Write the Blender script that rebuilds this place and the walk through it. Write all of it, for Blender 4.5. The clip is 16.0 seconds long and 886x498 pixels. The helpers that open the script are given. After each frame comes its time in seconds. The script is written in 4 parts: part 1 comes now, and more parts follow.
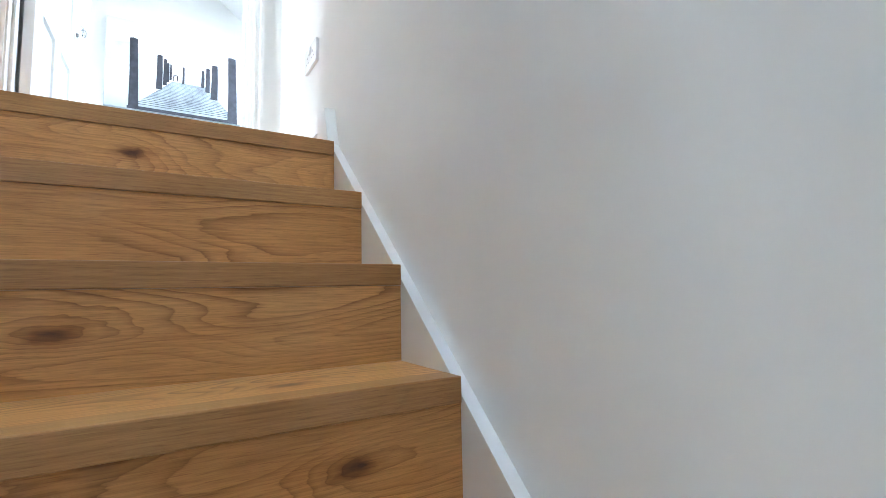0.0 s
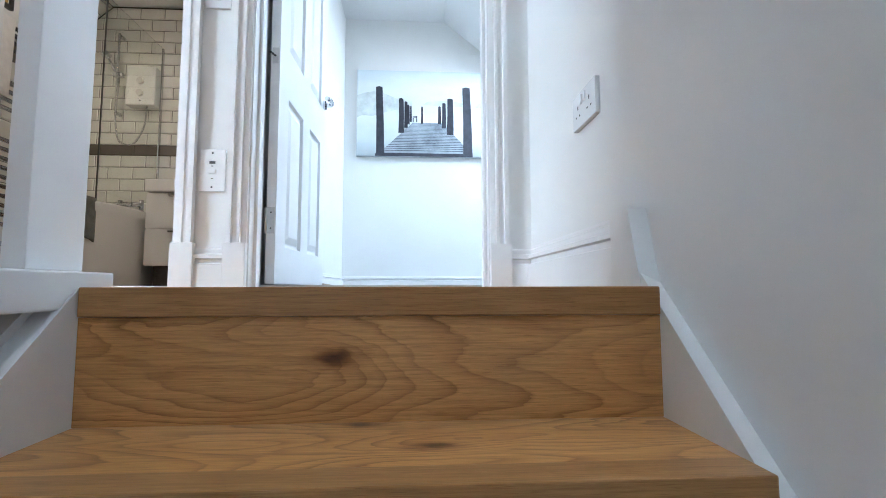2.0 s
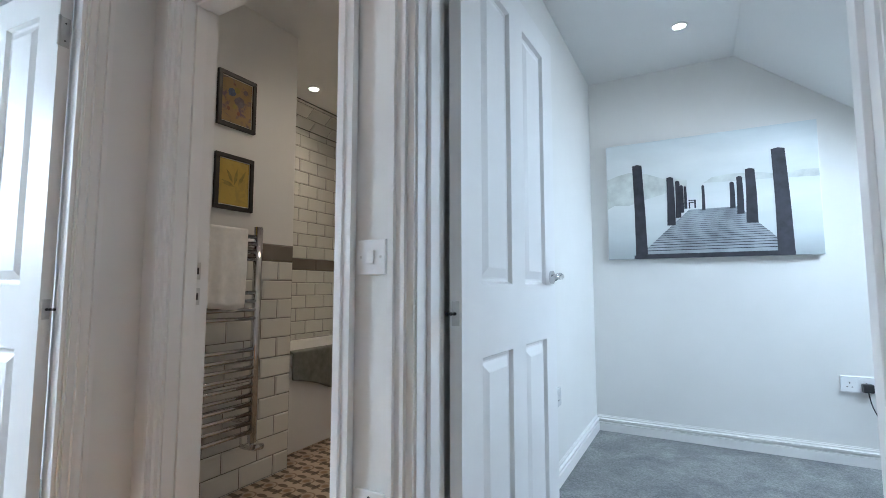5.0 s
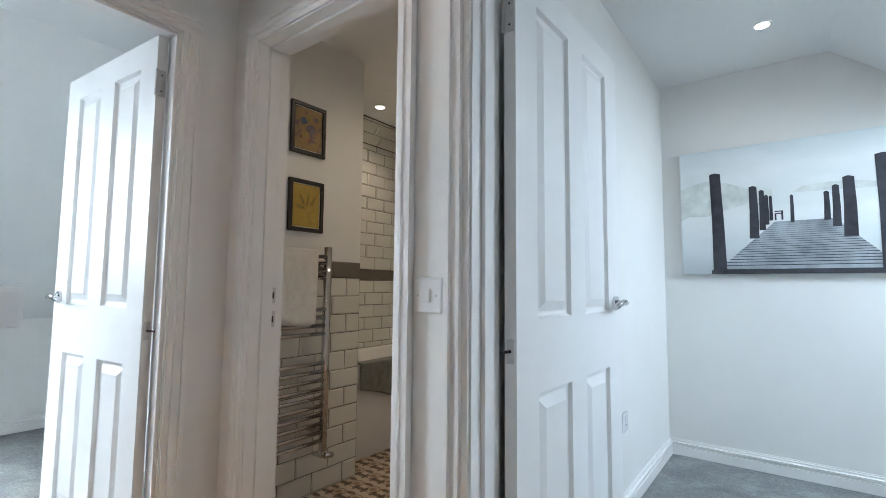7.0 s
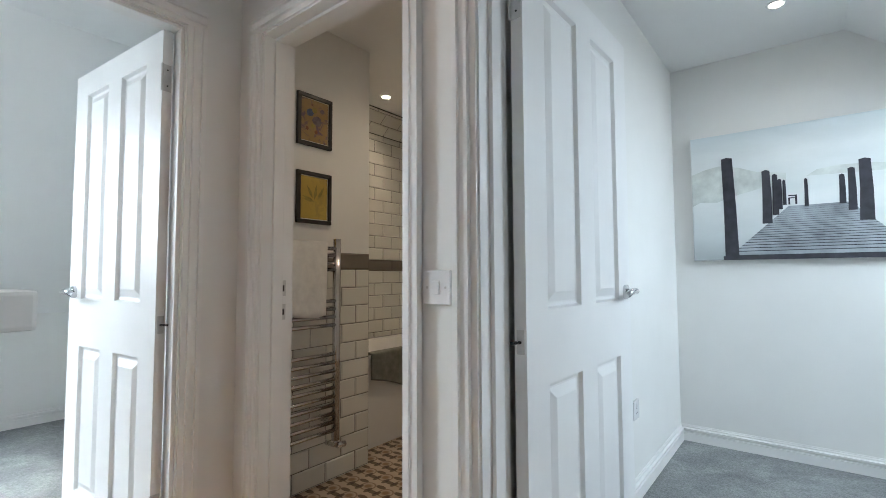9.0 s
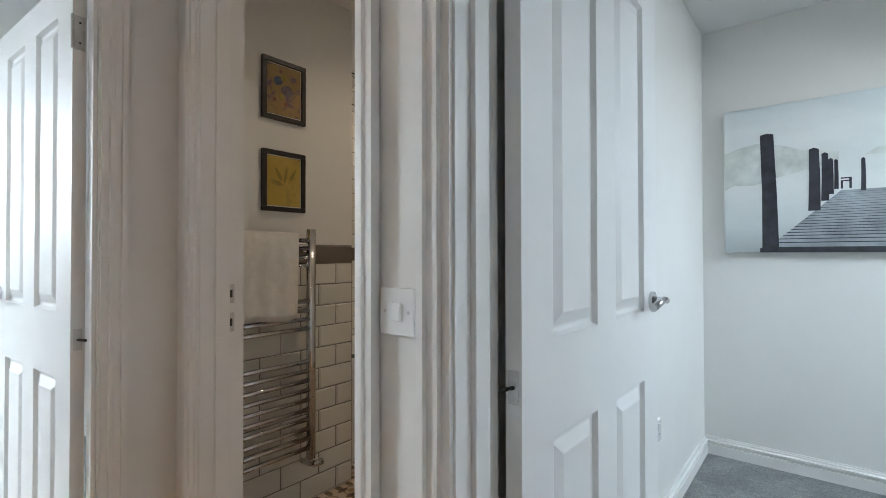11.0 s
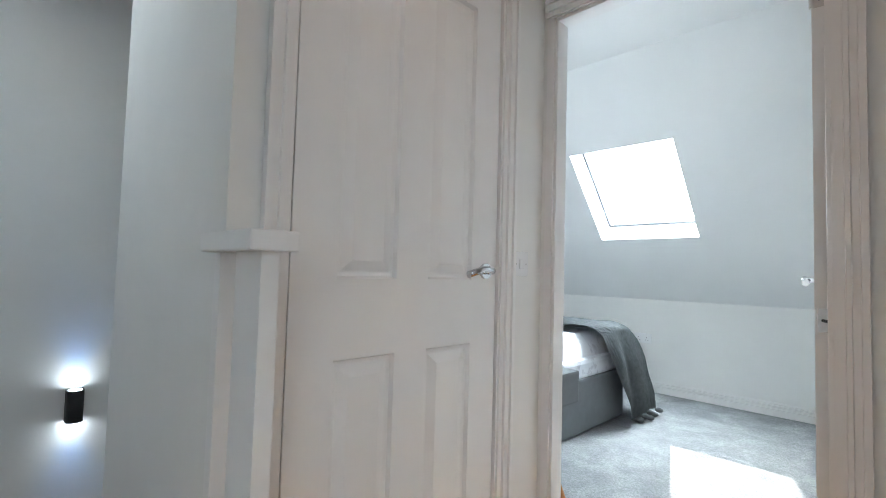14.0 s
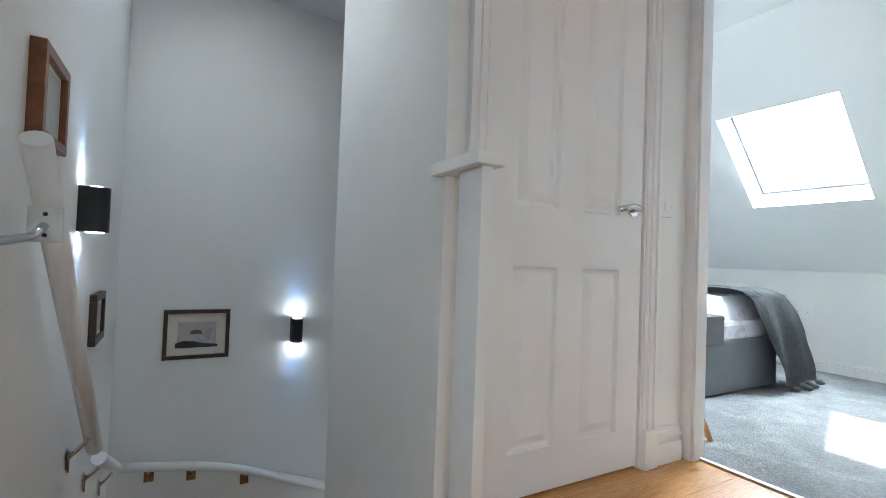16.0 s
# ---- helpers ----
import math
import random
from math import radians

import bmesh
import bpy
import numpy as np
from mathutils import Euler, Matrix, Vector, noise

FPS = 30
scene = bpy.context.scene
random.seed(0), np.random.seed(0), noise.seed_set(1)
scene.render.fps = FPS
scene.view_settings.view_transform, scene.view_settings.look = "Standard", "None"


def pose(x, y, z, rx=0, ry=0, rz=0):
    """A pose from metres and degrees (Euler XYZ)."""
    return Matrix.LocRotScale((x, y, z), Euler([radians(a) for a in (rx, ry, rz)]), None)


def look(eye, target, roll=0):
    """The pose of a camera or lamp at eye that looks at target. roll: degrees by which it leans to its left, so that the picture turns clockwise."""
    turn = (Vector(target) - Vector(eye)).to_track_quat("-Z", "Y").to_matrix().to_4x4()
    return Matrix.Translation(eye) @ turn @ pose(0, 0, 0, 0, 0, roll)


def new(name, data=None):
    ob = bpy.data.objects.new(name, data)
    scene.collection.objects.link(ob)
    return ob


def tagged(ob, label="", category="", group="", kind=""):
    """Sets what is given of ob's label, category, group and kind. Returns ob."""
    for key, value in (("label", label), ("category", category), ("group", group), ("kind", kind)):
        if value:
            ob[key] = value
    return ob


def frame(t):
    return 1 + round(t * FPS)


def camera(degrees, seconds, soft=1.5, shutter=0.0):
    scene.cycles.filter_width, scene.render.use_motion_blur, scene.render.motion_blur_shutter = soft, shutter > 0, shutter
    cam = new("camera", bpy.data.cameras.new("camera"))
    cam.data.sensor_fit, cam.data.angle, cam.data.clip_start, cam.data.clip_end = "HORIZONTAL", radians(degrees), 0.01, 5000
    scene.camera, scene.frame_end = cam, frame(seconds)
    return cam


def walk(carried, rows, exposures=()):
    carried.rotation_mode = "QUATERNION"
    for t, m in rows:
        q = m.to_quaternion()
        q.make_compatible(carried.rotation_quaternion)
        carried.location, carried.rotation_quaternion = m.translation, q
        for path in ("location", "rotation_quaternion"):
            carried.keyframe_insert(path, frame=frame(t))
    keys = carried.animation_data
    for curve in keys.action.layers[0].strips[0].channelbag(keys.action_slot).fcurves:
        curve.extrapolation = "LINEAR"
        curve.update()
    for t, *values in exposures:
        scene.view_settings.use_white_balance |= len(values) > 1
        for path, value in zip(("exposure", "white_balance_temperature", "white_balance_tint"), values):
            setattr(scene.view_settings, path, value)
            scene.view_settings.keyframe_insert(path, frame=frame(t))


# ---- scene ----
cam = camera(87.6, 16.0, soft=0.6)
PATH = [
    (0, (1.390, 1.121, -0.455), (2.425, 2.822, -0.274), -1.2),
    (0.5, (1.431, 1.256, -0.36), (2.096, 3.135, -0.186), -0.9),
    (1, (1.443, 1.443, -0.22), (1.843, 3.394, -0.045), -0.6),
    (1.5, (1.426, 1.55, -0.117), (1.674, 3.528, 0.053), -0.2),
    (2, (1.436, 1.74, 0.0), (1.56, 3.729, 0.165), -0.1),
    (2.5, (1.42, 1.891, 0.134), (1.41, 3.884, 0.297), -0.2),
    (3, (1.378, 2.037, 0.272), (1.212, 4.024, 0.43), -0.1),
    (3.5, (1.388, 2.178, 0.382), (1.076, 4.148, 0.539), -0.3),
    (4, (1.384, 2.281, 0.632), (0.847, 4.2, 0.794), -0.6),
    (4.5, (1.394, 2.391, 0.829), (0.62, 4.228, 0.994), -0.4),
    (5, (1.44, 2.439, 0.962), (0.484, 4.188, 1.128), -0.0),
    (5.2, (1.448, 2.446, 0.987), (0.447, 4.17, 1.154), 0.1),
    (7.3, (1.484, 2.429, 1.063), (0.273, 4.013, 1.223), 0.3),
    (7.5, (1.48, 2.431, 1.059), (0.266, 4.013, 1.219), 0.1),
    (8, (1.48, 2.428, 1.062), (0.254, 4.005, 1.169), -0.1),
    (8.5, (1.481, 2.428, 1.063), (0.251, 4.003, 1.152), -0.3),
    (8.7, (1.481, 2.428, 1.065), (0.251, 4.0, 1.175), -0.2),
    (11, (1.342, 2.75, 1.143), (0.075, 4.296, 1.166), -0.1),
    (11.5, (1.164, 2.903, 1.166), (-0.388, 4.164, 1.206), 0.3),
    (12, (1.011, 2.982, 1.216), (-0.884, 3.62, 1.283), 1.5),
    (12.5, (0.939, 3.049, 1.181), (-1.047, 2.824, 1.258), 2.6),
    (13, (1.008, 3.094, 1.157), (-0.788, 2.217, 1.239), 2.7),
    (13.5, (1.115, 3.181, 1.094), (-0.514, 2.025, 1.189), 2.3),
    (14, (1.236, 3.286, 0.996), (-0.168, 1.866, 1.092), 1.6),
    (14.5, (1.364, 3.374, 0.904), (0.173, 1.769, 0.982), 1.3),
    (15, (1.495, 3.446, 0.829), (0.454, 1.74, 0.896), 1.3),
    (15.5, (1.539, 3.466, 0.79), (0.545, 1.732, 0.848), 1.8),
    (16, (1.554, 3.478, 0.779), (0.571, 1.737, 0.828), 2.1),
]
EXPOSURES = [(0, 2.55, 5950, 10), (0.5, 2.47, 5950, 10), (1.0, 2.33, 5850, 10), (1.5, 2.08, 5650, 10), (2.0, 1.8, 5550, 10), (2.5, 1.52, 5450, 10), (3.0, 1.30, 5400, 10), (3.5, 1.2, 5500, 10), (5.0, 1.05, 5750, 10), (8.0, 1.12, 6150, 10), (11.0, 0.87, 6350, 10), (12.0, 0.95, 6350, 10), (12.5, 1.05, 6250, 10), (13.5, 1.08, 6200, 10), (16.0, 1.18, 6150, 10)]
walk(cam, [(t, look(eye, target, roll)) for t, eye, target, roll in PATH], EXPOSURES)

# ---- world, sun, large lights ----
world = bpy.data.worlds.new("world")
scene.world = world
world.use_nodes = True
wn = world.node_tree
sky = wn.nodes.new("ShaderNodeTexSky")
sky.sky_type, sky.sun_disc = 'NISHITA', False
SUN = Vector((0.85, 0.72, -1.42)).normalized()
sky.sun_elevation = math.asin(-SUN.z)
sky.sun_rotation = math.atan2(-SUN.x, -SUN.y)
wn.links.new(sky.outputs[0], wn.nodes["Background"].inputs[0])
wn.nodes["Background"].inputs[1].default_value = 0.15


def lamp(name, kind, place, energy, color, aim=None, angle=0.01, size=1.0, size_y=1.0, cone=100, soft=0.03):
    data = bpy.data.lights.new(name, kind)
    data.energy, data.color = energy, color
    if kind == 'SUN':
        data.angle = angle
    elif kind == 'AREA':
        data.shape, data.size, data.size_y = 'RECTANGLE', size, size_y
    else:
        data.spot_size, data.spot_blend, data.shadow_soft_size = radians(cone), 0.95, soft
    ob = new(name, data)
    ob.matrix_world = look(place, aim) if aim is not None else Matrix.Translation(place)
    return ob


sun = lamp("sun", 'SUN', (-6, -5, 9), 5.0, (1.0, 0.95, 0.88), (-6 + SUN.x, -5 + SUN.y, 9 + SUN.z), angle=radians(0.5))
DAY = (0.80, 0.92, 1.0)
COOL = (0.08, 0.36, 1.0)
WARM = (1.0, 0.79, 0.55)
ROOF2 = math.atan2(1.109, 1.0)      # pitch of the roof over the sun-lit bedroom
ROOF1 = math.atan2(0.8, 1.0)


# ---- materials ----
def mat(name, rough=0.5, metal=0.0):
    m = bpy.data.materials.new(name)
    m.use_nodes = True
    b = m.node_tree.nodes["Principled BSDF"]
    b.inputs["Roughness"].default_value, b.inputs["Metallic"].default_value = rough, metal
    return m, m.node_tree, b


def coords(nt, scale=(1, 1, 1), per_object=False):
    tc = nt.nodes.new("ShaderNodeTexCoord")
    mp = nt.nodes.new("ShaderNodeMapping")
    mp.inputs["Scale"].default_value = scale
    nt.links.new(tc.outputs["Object"], mp.inputs[0])
    if per_object:
        info = nt.nodes.new("ShaderNodeObjectInfo")
        mul = nt.nodes.new("ShaderNodeVectorMath")
        mul.operation = 'SCALE'
        mul.inputs[0].default_value = (37.0, 11.0, 23.0)
        nt.links.new(info.outputs["Random"], mul.inputs["Scale"])
        nt.links.new(mul.outputs[0], mp.inputs["Location"])
    return mp.outputs[0]


def tex_noise(nt, vec, scale, detail=4, rough=0.55, distort=0.0):
    n = nt.nodes.new("ShaderNodeTexNoise")
    n.inputs["Scale"].default_value, n.inputs["Detail"].default_value = scale, detail
    n.inputs["Roughness"].default_value, n.inputs["Distortion"].default_value = rough, distort
    nt.links.new(vec, n.inputs["Vector"])
    return n.outputs["Fac"]


def ramp(nt, fac, stops):
    r = nt.nodes.new("ShaderNodeValToRGB")
    e = r.color_ramp.elements
    while len(e) < len(stops):
        e.new(0.5)
    for el, (p, c) in zip(e, stops):
        el.position, el.color = p, (*c, 1)
    nt.links.new(fac, r.inputs[0])
    return r.outputs[0]


def mix(nt, fac, a, b, mode='MIX'):
    n = nt.nodes.new("ShaderNodeMix")
    n.data_type, n.blend_type = 'RGBA', mode
    for sock, v in ((n.inputs[0], fac), (n.inputs[6], a), (n.inputs[7], b)):
        if isinstance(v, bpy.types.NodeSocket):
            nt.links.new(v, sock)
        else:
            sock.default_value = v if isinstance(v, float) else (*v, 1)
    return n.outputs[2]


def bump(nt, bsdf, height, strength, dist=0.002):
    n = nt.nodes.new("ShaderNodeBump")
    n.inputs["Strength"].default_value, n.inputs["Distance"].default_value = strength, dist
    nt.links.new(height, n.inputs["Height"])
    nt.links.new(n.outputs[0], bsdf.inputs["Normal"])


def simple(name, color, rough=0.5, metal=0.0, vary=0.06, scale=6.0, relief=0.15, relief_scale=250.0, dist=0.0006):
    """A plain surface with slight unevenness of colour and fine relief."""
    m, nt, b = mat(name, rough, metal)
    v = coords(nt)
    f = tex_noise(nt, v, scale, 5)
    lo, hi = [c * (1 - vary) for c in color], [min(1, c * (1 + vary)) for c in color]
    nt.links.new(ramp(nt, f, [(0.3, lo), (0.7, hi)]), b.inputs["Base Color"])
    if relief:
        bump(nt, b, tex_noise(nt, v, relief_scale, 3), relief, dist)
    return m


def glow(name, color, strength):
    m, nt, b = mat(name)
    b.inputs["Emission Color"].default_value = (*color, 1)
    b.inputs["Emission Strength"].default_value = strength
    return m


def oak(name, tint=1.0, rings=1.0, rough=0.38, knots=1.0):
    """Rustic oak: growth rings that flow round sparse knots, fine pores along the board (x), at true size."""
    m, nt, b = mat(name, rough)
    v = coords(nt, (1, 1, 1), True)
    sep = nt.nodes.new("ShaderNodeSeparateXYZ")
    nt.links.new(v, sep.inputs[0])

    def calc(op, p, q):
        n = nt.nodes.new("ShaderNodeMath")
        n.operation = op
        for sock, val in zip(n.inputs, (p, q)):
            if isinstance(val, float):
                sock.default_value = val
            else:
                nt.links.new(val, sock)
        return n.outputs[0]

    across = calc('ADD', sep.outputs[1], sep.outputs[2])

    def board(along, width):
        comb = nt.nodes.new("ShaderNodeCombineXYZ")
        nt.links.new(calc('MULTIPLY', sep.outputs[0], along), comb.inputs[0])
        nt.links.new(calc('MULTIPLY', across, width), comb.inputs[1])
        return comb.outputs[0]

    vo = nt.nodes.new("ShaderNodeTexVoronoi")
    vo.voronoi_dimensions = '2D'
    vo.inputs["Scale"].default_value = 1.0
    wob = nt.nodes.new("ShaderNodeVectorMath")
    wob.operation = 'ADD'
    nt.links.new(board(2.3, 5.5), wob.inputs[0])
    jit = nt.nodes.new("ShaderNodeVectorMath")
    jit.operation = 'SCALE'
    jit.inputs["Scale"].default_value = 0.10
    nt.links.new(tex_noise(nt, board(22.0, 60.0), 1.0, 2), jit.inputs[0])
    nt.links.new(jit.outputs[0], wob.inputs[1])
    nt.links.new(wob.outputs[0], vo.inputs["Vector"])
    near = vo.outputs["Distance"]
    pull = ramp(nt, near, [(0.0, (1, 1, 1)), (0.12, (0.62, 0.62, 0.62)), (0.28, (0.2, 0.2, 0.2)), (0.55, (0, 0, 0))])
    flow = tex_noise(nt, board(1.15, 6.5), 1.0, 1.5, 0.45, 0.25)
    level = calc('ADD', calc('MULTIPLY', flow, 27.0), calc('MULTIPLY', pull, 3.2))
    level = calc('ADD', level, calc('MULTIPLY', tex_noise(nt, board(9.0, 90.0), 1.0, 3), 0.35))
    saw = calc('FRACT', level, 0.0)
    ring = ramp(nt, saw, [(0.0, (0.42, 0.34, 0.27)), (0.16, (0.72, 0.66, 0.60)), (0.45, (0.98, 0.98, 0.97)), (0.93, (1.03, 1.03, 1.02)), (1.0, (0.70, 0.64, 0.58))])
    warp = tex_noise(nt, board(1.8, 7.0), 1.0, 3, 0.5, 0.6)
    where = ramp(nt, tex_noise(nt, board(1.6, 5.0), 1.3, 2), [(0.36, [0.25 * rings] * 3), (0.60, [0.95 * rings] * 3)])
    fine = tex_noise(nt, board(9.0, 240.0), 1.0, 4, 0.7)
    pores = tex_noise(nt, board(28.0, 560.0), 1.0, 2, 0.5)
    base = ramp(nt, warp, [(0.22, [c * tint for c in (0.46, 0.218, 0.062)]), (0.5, [c * tint for c in (0.57, 0.290, 0.095)]), (0.8, [c * tint for c in (0.64, 0.350, 0.132)])])
    col = mix(nt, where, base, mix(nt, 1.0, base, ring, 'MULTIPLY'))
    col = mix(nt, 0.7, col, ramp(nt, fine, [(0.32, (0.60, 0.54, 0.47)), (0.60, (1.08, 1.06, 1.04))]), 'MULTIPLY')
    col = mix(nt, 0.55, col, ramp(nt, pores, [(0.30, (0.55, 0.47, 0.40)), (0.42, (1, 1, 1))]), 'MULTIPLY')
    knot = ramp(nt, near, [(0.018, (0.17, 0.10, 0.06)), (0.05, (0.42, 0.32, 0.24)), (0.085, (0.80, 0.74, 0.68)), (0.14, (1, 1, 1))])
    col = mix(nt, knots, col, knot, 'MULTIPLY')
    nt.links.new(col, b.inputs["Base Color"])
    bump(nt, b, fine, 0.2, 0.0006)
    return m


def carpet_material():
    m, nt, b = mat("grey_carpet", 0.95)
    v = coords(nt)
    big = tex_noise(nt, v, 5.0, 4, 0.6, 0.6)
    pile = tex_noise(nt, v, 105.0, 6, 0.85)
    c = ramp(nt, big, [(0.3, (0.235, 0.245, 0.25)), (0.5, (0.30, 0.31, 0.31)), (0.72, (0.40, 0.41, 0.405))])
    c = mix(nt, 0.9, c, ramp(nt, pile, [(0.34, (0.42, 0.42, 0.43)), (0.64, (1.28, 1.28, 1.28))]), 'MULTIPLY')
    nt.links.new(c, b.inputs["Base Color"])
    bump(nt, b, pile, 1.0, 0.008)
    return m


def mosaic_material():
    """Patterned vinyl: beige ground with brown rings and bars."""
    m, nt, b = mat("patterned_floor", 0.4)
    v = coords(nt, (1, 1, 1))
    def cells(scale, offset, stops):
        mp = nt.nodes.new("ShaderNodeMapping")
        mp.inputs["Scale"].default_value, mp.inputs["Location"].default_value = scale, offset
        nt.links.new(v, mp.inputs[0])
        q = nt.nodes.new("ShaderNodeTexVoronoi")
        q.voronoi_dimensions = '2D'
        q.inputs["Scale"].default_value, q.inputs["Randomness"].default_value = 1.0, 0.0
        nt.links.new(mp.outputs[0], q.inputs["Vector"])
        return ramp(nt, q.outputs["Distance"], stops)

    dark, none = (0.24, 0.19, 0.15), (1, 1, 1)
    c = mix(nt, 1.0, (0.66, 0.55, 0.42), cells((8, 16, 1), (0, 0, 0), [(0.22, dark), (0.27, none)]), 'MULTIPLY')
    c = mix(nt, 1.0, c, cells((16, 8, 1), (0.5, 0.5, 0), [(0.20, dark), (0.25, none)]), 'MULTIPLY')
    c = mix(nt, 1.0, c, cells((8, 8, 1), (0.5, 0.25, 0), [(0.10, (0.5, 0.36, 0.25)), (0.24, none), (0.30, (0.42, 0.3, 0.22)), (0.36, none)]), 'MULTIPLY')
    c = mix(nt, 0.4, c, ramp(nt, tex_noise(nt, v, 9.0), [(0.3, (0.7, 0.65, 0.6)), (0.7, (1, 1, 1))]), 'MULTIPLY')
    nt.links.new(c, b.inputs["Base Color"])
    return m


def tile_material(name, color):
    m, nt, b = mat(name, 0.16)
    info = nt.nodes.new("ShaderNodeObjectInfo")
    c = ramp(nt, info.outputs["Random"], [(0.0, [k * 0.93 for k in color]), (1.0, color)])
    nt.links.new(c, b.inputs["Base Color"])
    bump(nt, b, tex_noise(nt, coords(nt, (1, 1, 1), True), 14.0, 2), 0.12, 0.002)
    return m


def print_material(name, ground, blotch, dark, scale):
    m, nt, b = mat(name, 0.6)
    v = coords(nt)
    f = tex_noise(nt, v, scale, 5, 0.6, 0.8)
    g = tex_noise(nt, v, scale * 0.35, 3)
    c = mix(nt, ramp(nt, f, [(0.52, (0, 0, 0)), (0.66, (1, 1, 1))]), ground, blotch)
    c = mix(nt, 0.6, c, ramp(nt, g, [(0.3, dark), (0.65, (1, 1, 1))]), 'MULTIPLY')
    nt.links.new(c, b.inputs["Base Color"])
    return m


def canvas_material():
    """Misty lake: pale sky above, greyer water towards the bottom edge (z in the mesh's own space)."""
    m, nt, b = mat("lake_print", 0.55)
    tc = nt.nodes.new("ShaderNodeTexCoord")
    sep = nt.nodes.new("ShaderNodeSeparateXYZ")
    nt.links.new(tc.outputs["Generated"], sep.inputs[0])
    c = ramp(nt, sep.outputs["Z"], [(0.0, (0.42, 0.46, 0.47)), (0.2, (0.66, 0.70, 0.70)), (0.45, (0.82, 0.84, 0.83)), (0.6, (0.76, 0.79, 0.78)), (0.8, (0.80, 0.83, 0.83)), (1.0, (0.70, 0.76, 0.78))])
    n = tex_noise(nt, coords(nt, (2, 2, 6)), 2.0, 4)
    c = mix(nt, 0.35, c, ramp(nt, n, [(0.3, (0.8, 0.82, 0.82)), (0.7, (1, 1, 1))]), 'MULTIPLY')
    nt.links.new(c, b.inputs["Base Color"])
    bump(nt, b, tex_noise(nt, coords(nt), 700.0, 2), 0.2, 0.0004)
    return m


def knit_material(name, color):
    m, nt, b = mat(name, 0.95)
    v = coords(nt)
    w = nt.nodes.new("ShaderNodeTexWave")
    w.bands_direction = 'DIAGONAL'
    w.inputs["Scale"].default_value, w.inputs["Distortion"].default_value = 55.0, 1.5
    nt.links.new(v, w.inputs["Vector"])
    f = tex_noise(nt, v, 30.0, 5, 0.7)
    c = ramp(nt, f, [(0.3, [k * 0.65 for k in color]), (0.7, [k * 1.2 for k in color])])
    nt.links.new(c, b.inputs["Base Color"])
    bump(nt, b, w.outputs["Fac"], 0.6, 0.003)
    return m


def glass_material():
    m, nt, b = mat("clear_glass", 0.02)
    b.inputs["Transmission Weight"].default_value = 1.0
    b.inputs["IOR"].default_value = 1.45
    b.inputs["Base Color"].default_value = (0.96, 0.99, 0.98, 1)
    return m


WALL = simple("white_wall_paint", (0.80, 0.79, 0.765), 0.62, vary=0.025, scale=2.2, relief=0.12, relief_scale=180)
CEIL = simple("white_ceiling_paint", (0.82, 0.82, 0.81), 0.7, vary=0.02, scale=2.0, relief=0.1, relief_scale=150)
TRIM = simple("white_satin_paint", (0.82, 0.805, 0.79), 0.5, vary=0.02, scale=5, relief=0)
DOORW = simple("white_door_paint", (0.82, 0.81, 0.80), 0.45, vary=0.02, scale=4, relief=0.04, relief_scale=60)
PLASTIC = simple("white_plastic", (0.85, 0.85, 0.85), 0.25, vary=0.01, relief=0)
GASKET = simple("grey_gasket", (0.13, 0.14, 0.15), 0.6, relief=0)
DARK = simple("dark_slot", (0.03, 0.03, 0.03), 0.5, relief=0)
CHROME = simple("polished_chrome", (0.62, 0.62, 0.63), 0.09, 1.0, vary=0.02, relief=0)
STEEL = simple("brushed_steel", (0.60, 0.585, 0.57), 0.33, 1.0, vary=0.08, scale=40, relief=0.2, relief_scale=300)
BLACKM = simple("black_powder_coat", (0.018, 0.018, 0.02), 0.45, vary=0.1, relief=0.2, relief_scale=500)
OAKX = oak("oak_board", 1.03, 1.0)
OAKF = oak("oak_floor_board", 1.0, 0.3, 0.27, 0.6)
NOSE = oak("oak_nosing", 0.72, 0.12, 0.36, 0.15)
CARPET = carpet_material()
MOSAIC = mosaic_material()
TILE = tile_material("cream_tile_glaze", (0.76, 0.74, 0.68))
BORDER = tile_material("taupe_tile_glaze", (0.17, 0.145, 0.12))
GROUT = simple("dark_grout", (0.10, 0.09, 0.08), 0.9, vary=0.2, scale=20)
TOWEL = simple("white_terry", (0.86, 0.84, 0.80), 0.95, vary=0.06, scale=30, relief=1.0, relief_scale=350, dist=0.003)
BATHMAT = simple("grey_green_terry", (0.20, 0.205, 0.18), 0.95, vary=0.2, scale=25, relief=1.0, relief_scale=300, dist=0.003)
ACRYLIC = simple("white_acrylic", (0.80, 0.79, 0.77), 0.15, vary=0.01, relief=0)
FRAMEB = simple("black_stained_frame", (0.022, 0.018, 0.017), 0.4, vary=0.25, scale=40)
FRAMEW = simple("walnut_frame", (0.20, 0.075, 0.03), 0.35, vary=0.3, scale=25)
FRAMED = simple("dark_walnut_frame", (0.055, 0.035, 0.025), 0.4, vary=0.3, scale=25)
MOUNT = simple("cream_mount", (0.66, 0.60, 0.52), 0.8, vary=0.04, scale=10)
PAPERW = simple("white_mount", (0.75, 0.72, 0.64), 0.8, vary=0.03, scale=10)
FLOWER = print_material("violet_flower_print", (0.36, 0.235, 0.09), (0.16, 0.10, 0.13), (0.55, 0.45, 0.35), 26.0)
LEAFP = print_material("yellow_leaf_print", (0.50, 0.35, 0.07), (0.40, 0.29, 0.07), (0.8, 0.75, 0.6), 16.0)
SEA = print_material("seascape_print", (0.52, 0.47, 0.44), (0.33, 0.33, 0.37), (0.7, 0.7, 0.75), 12.0)
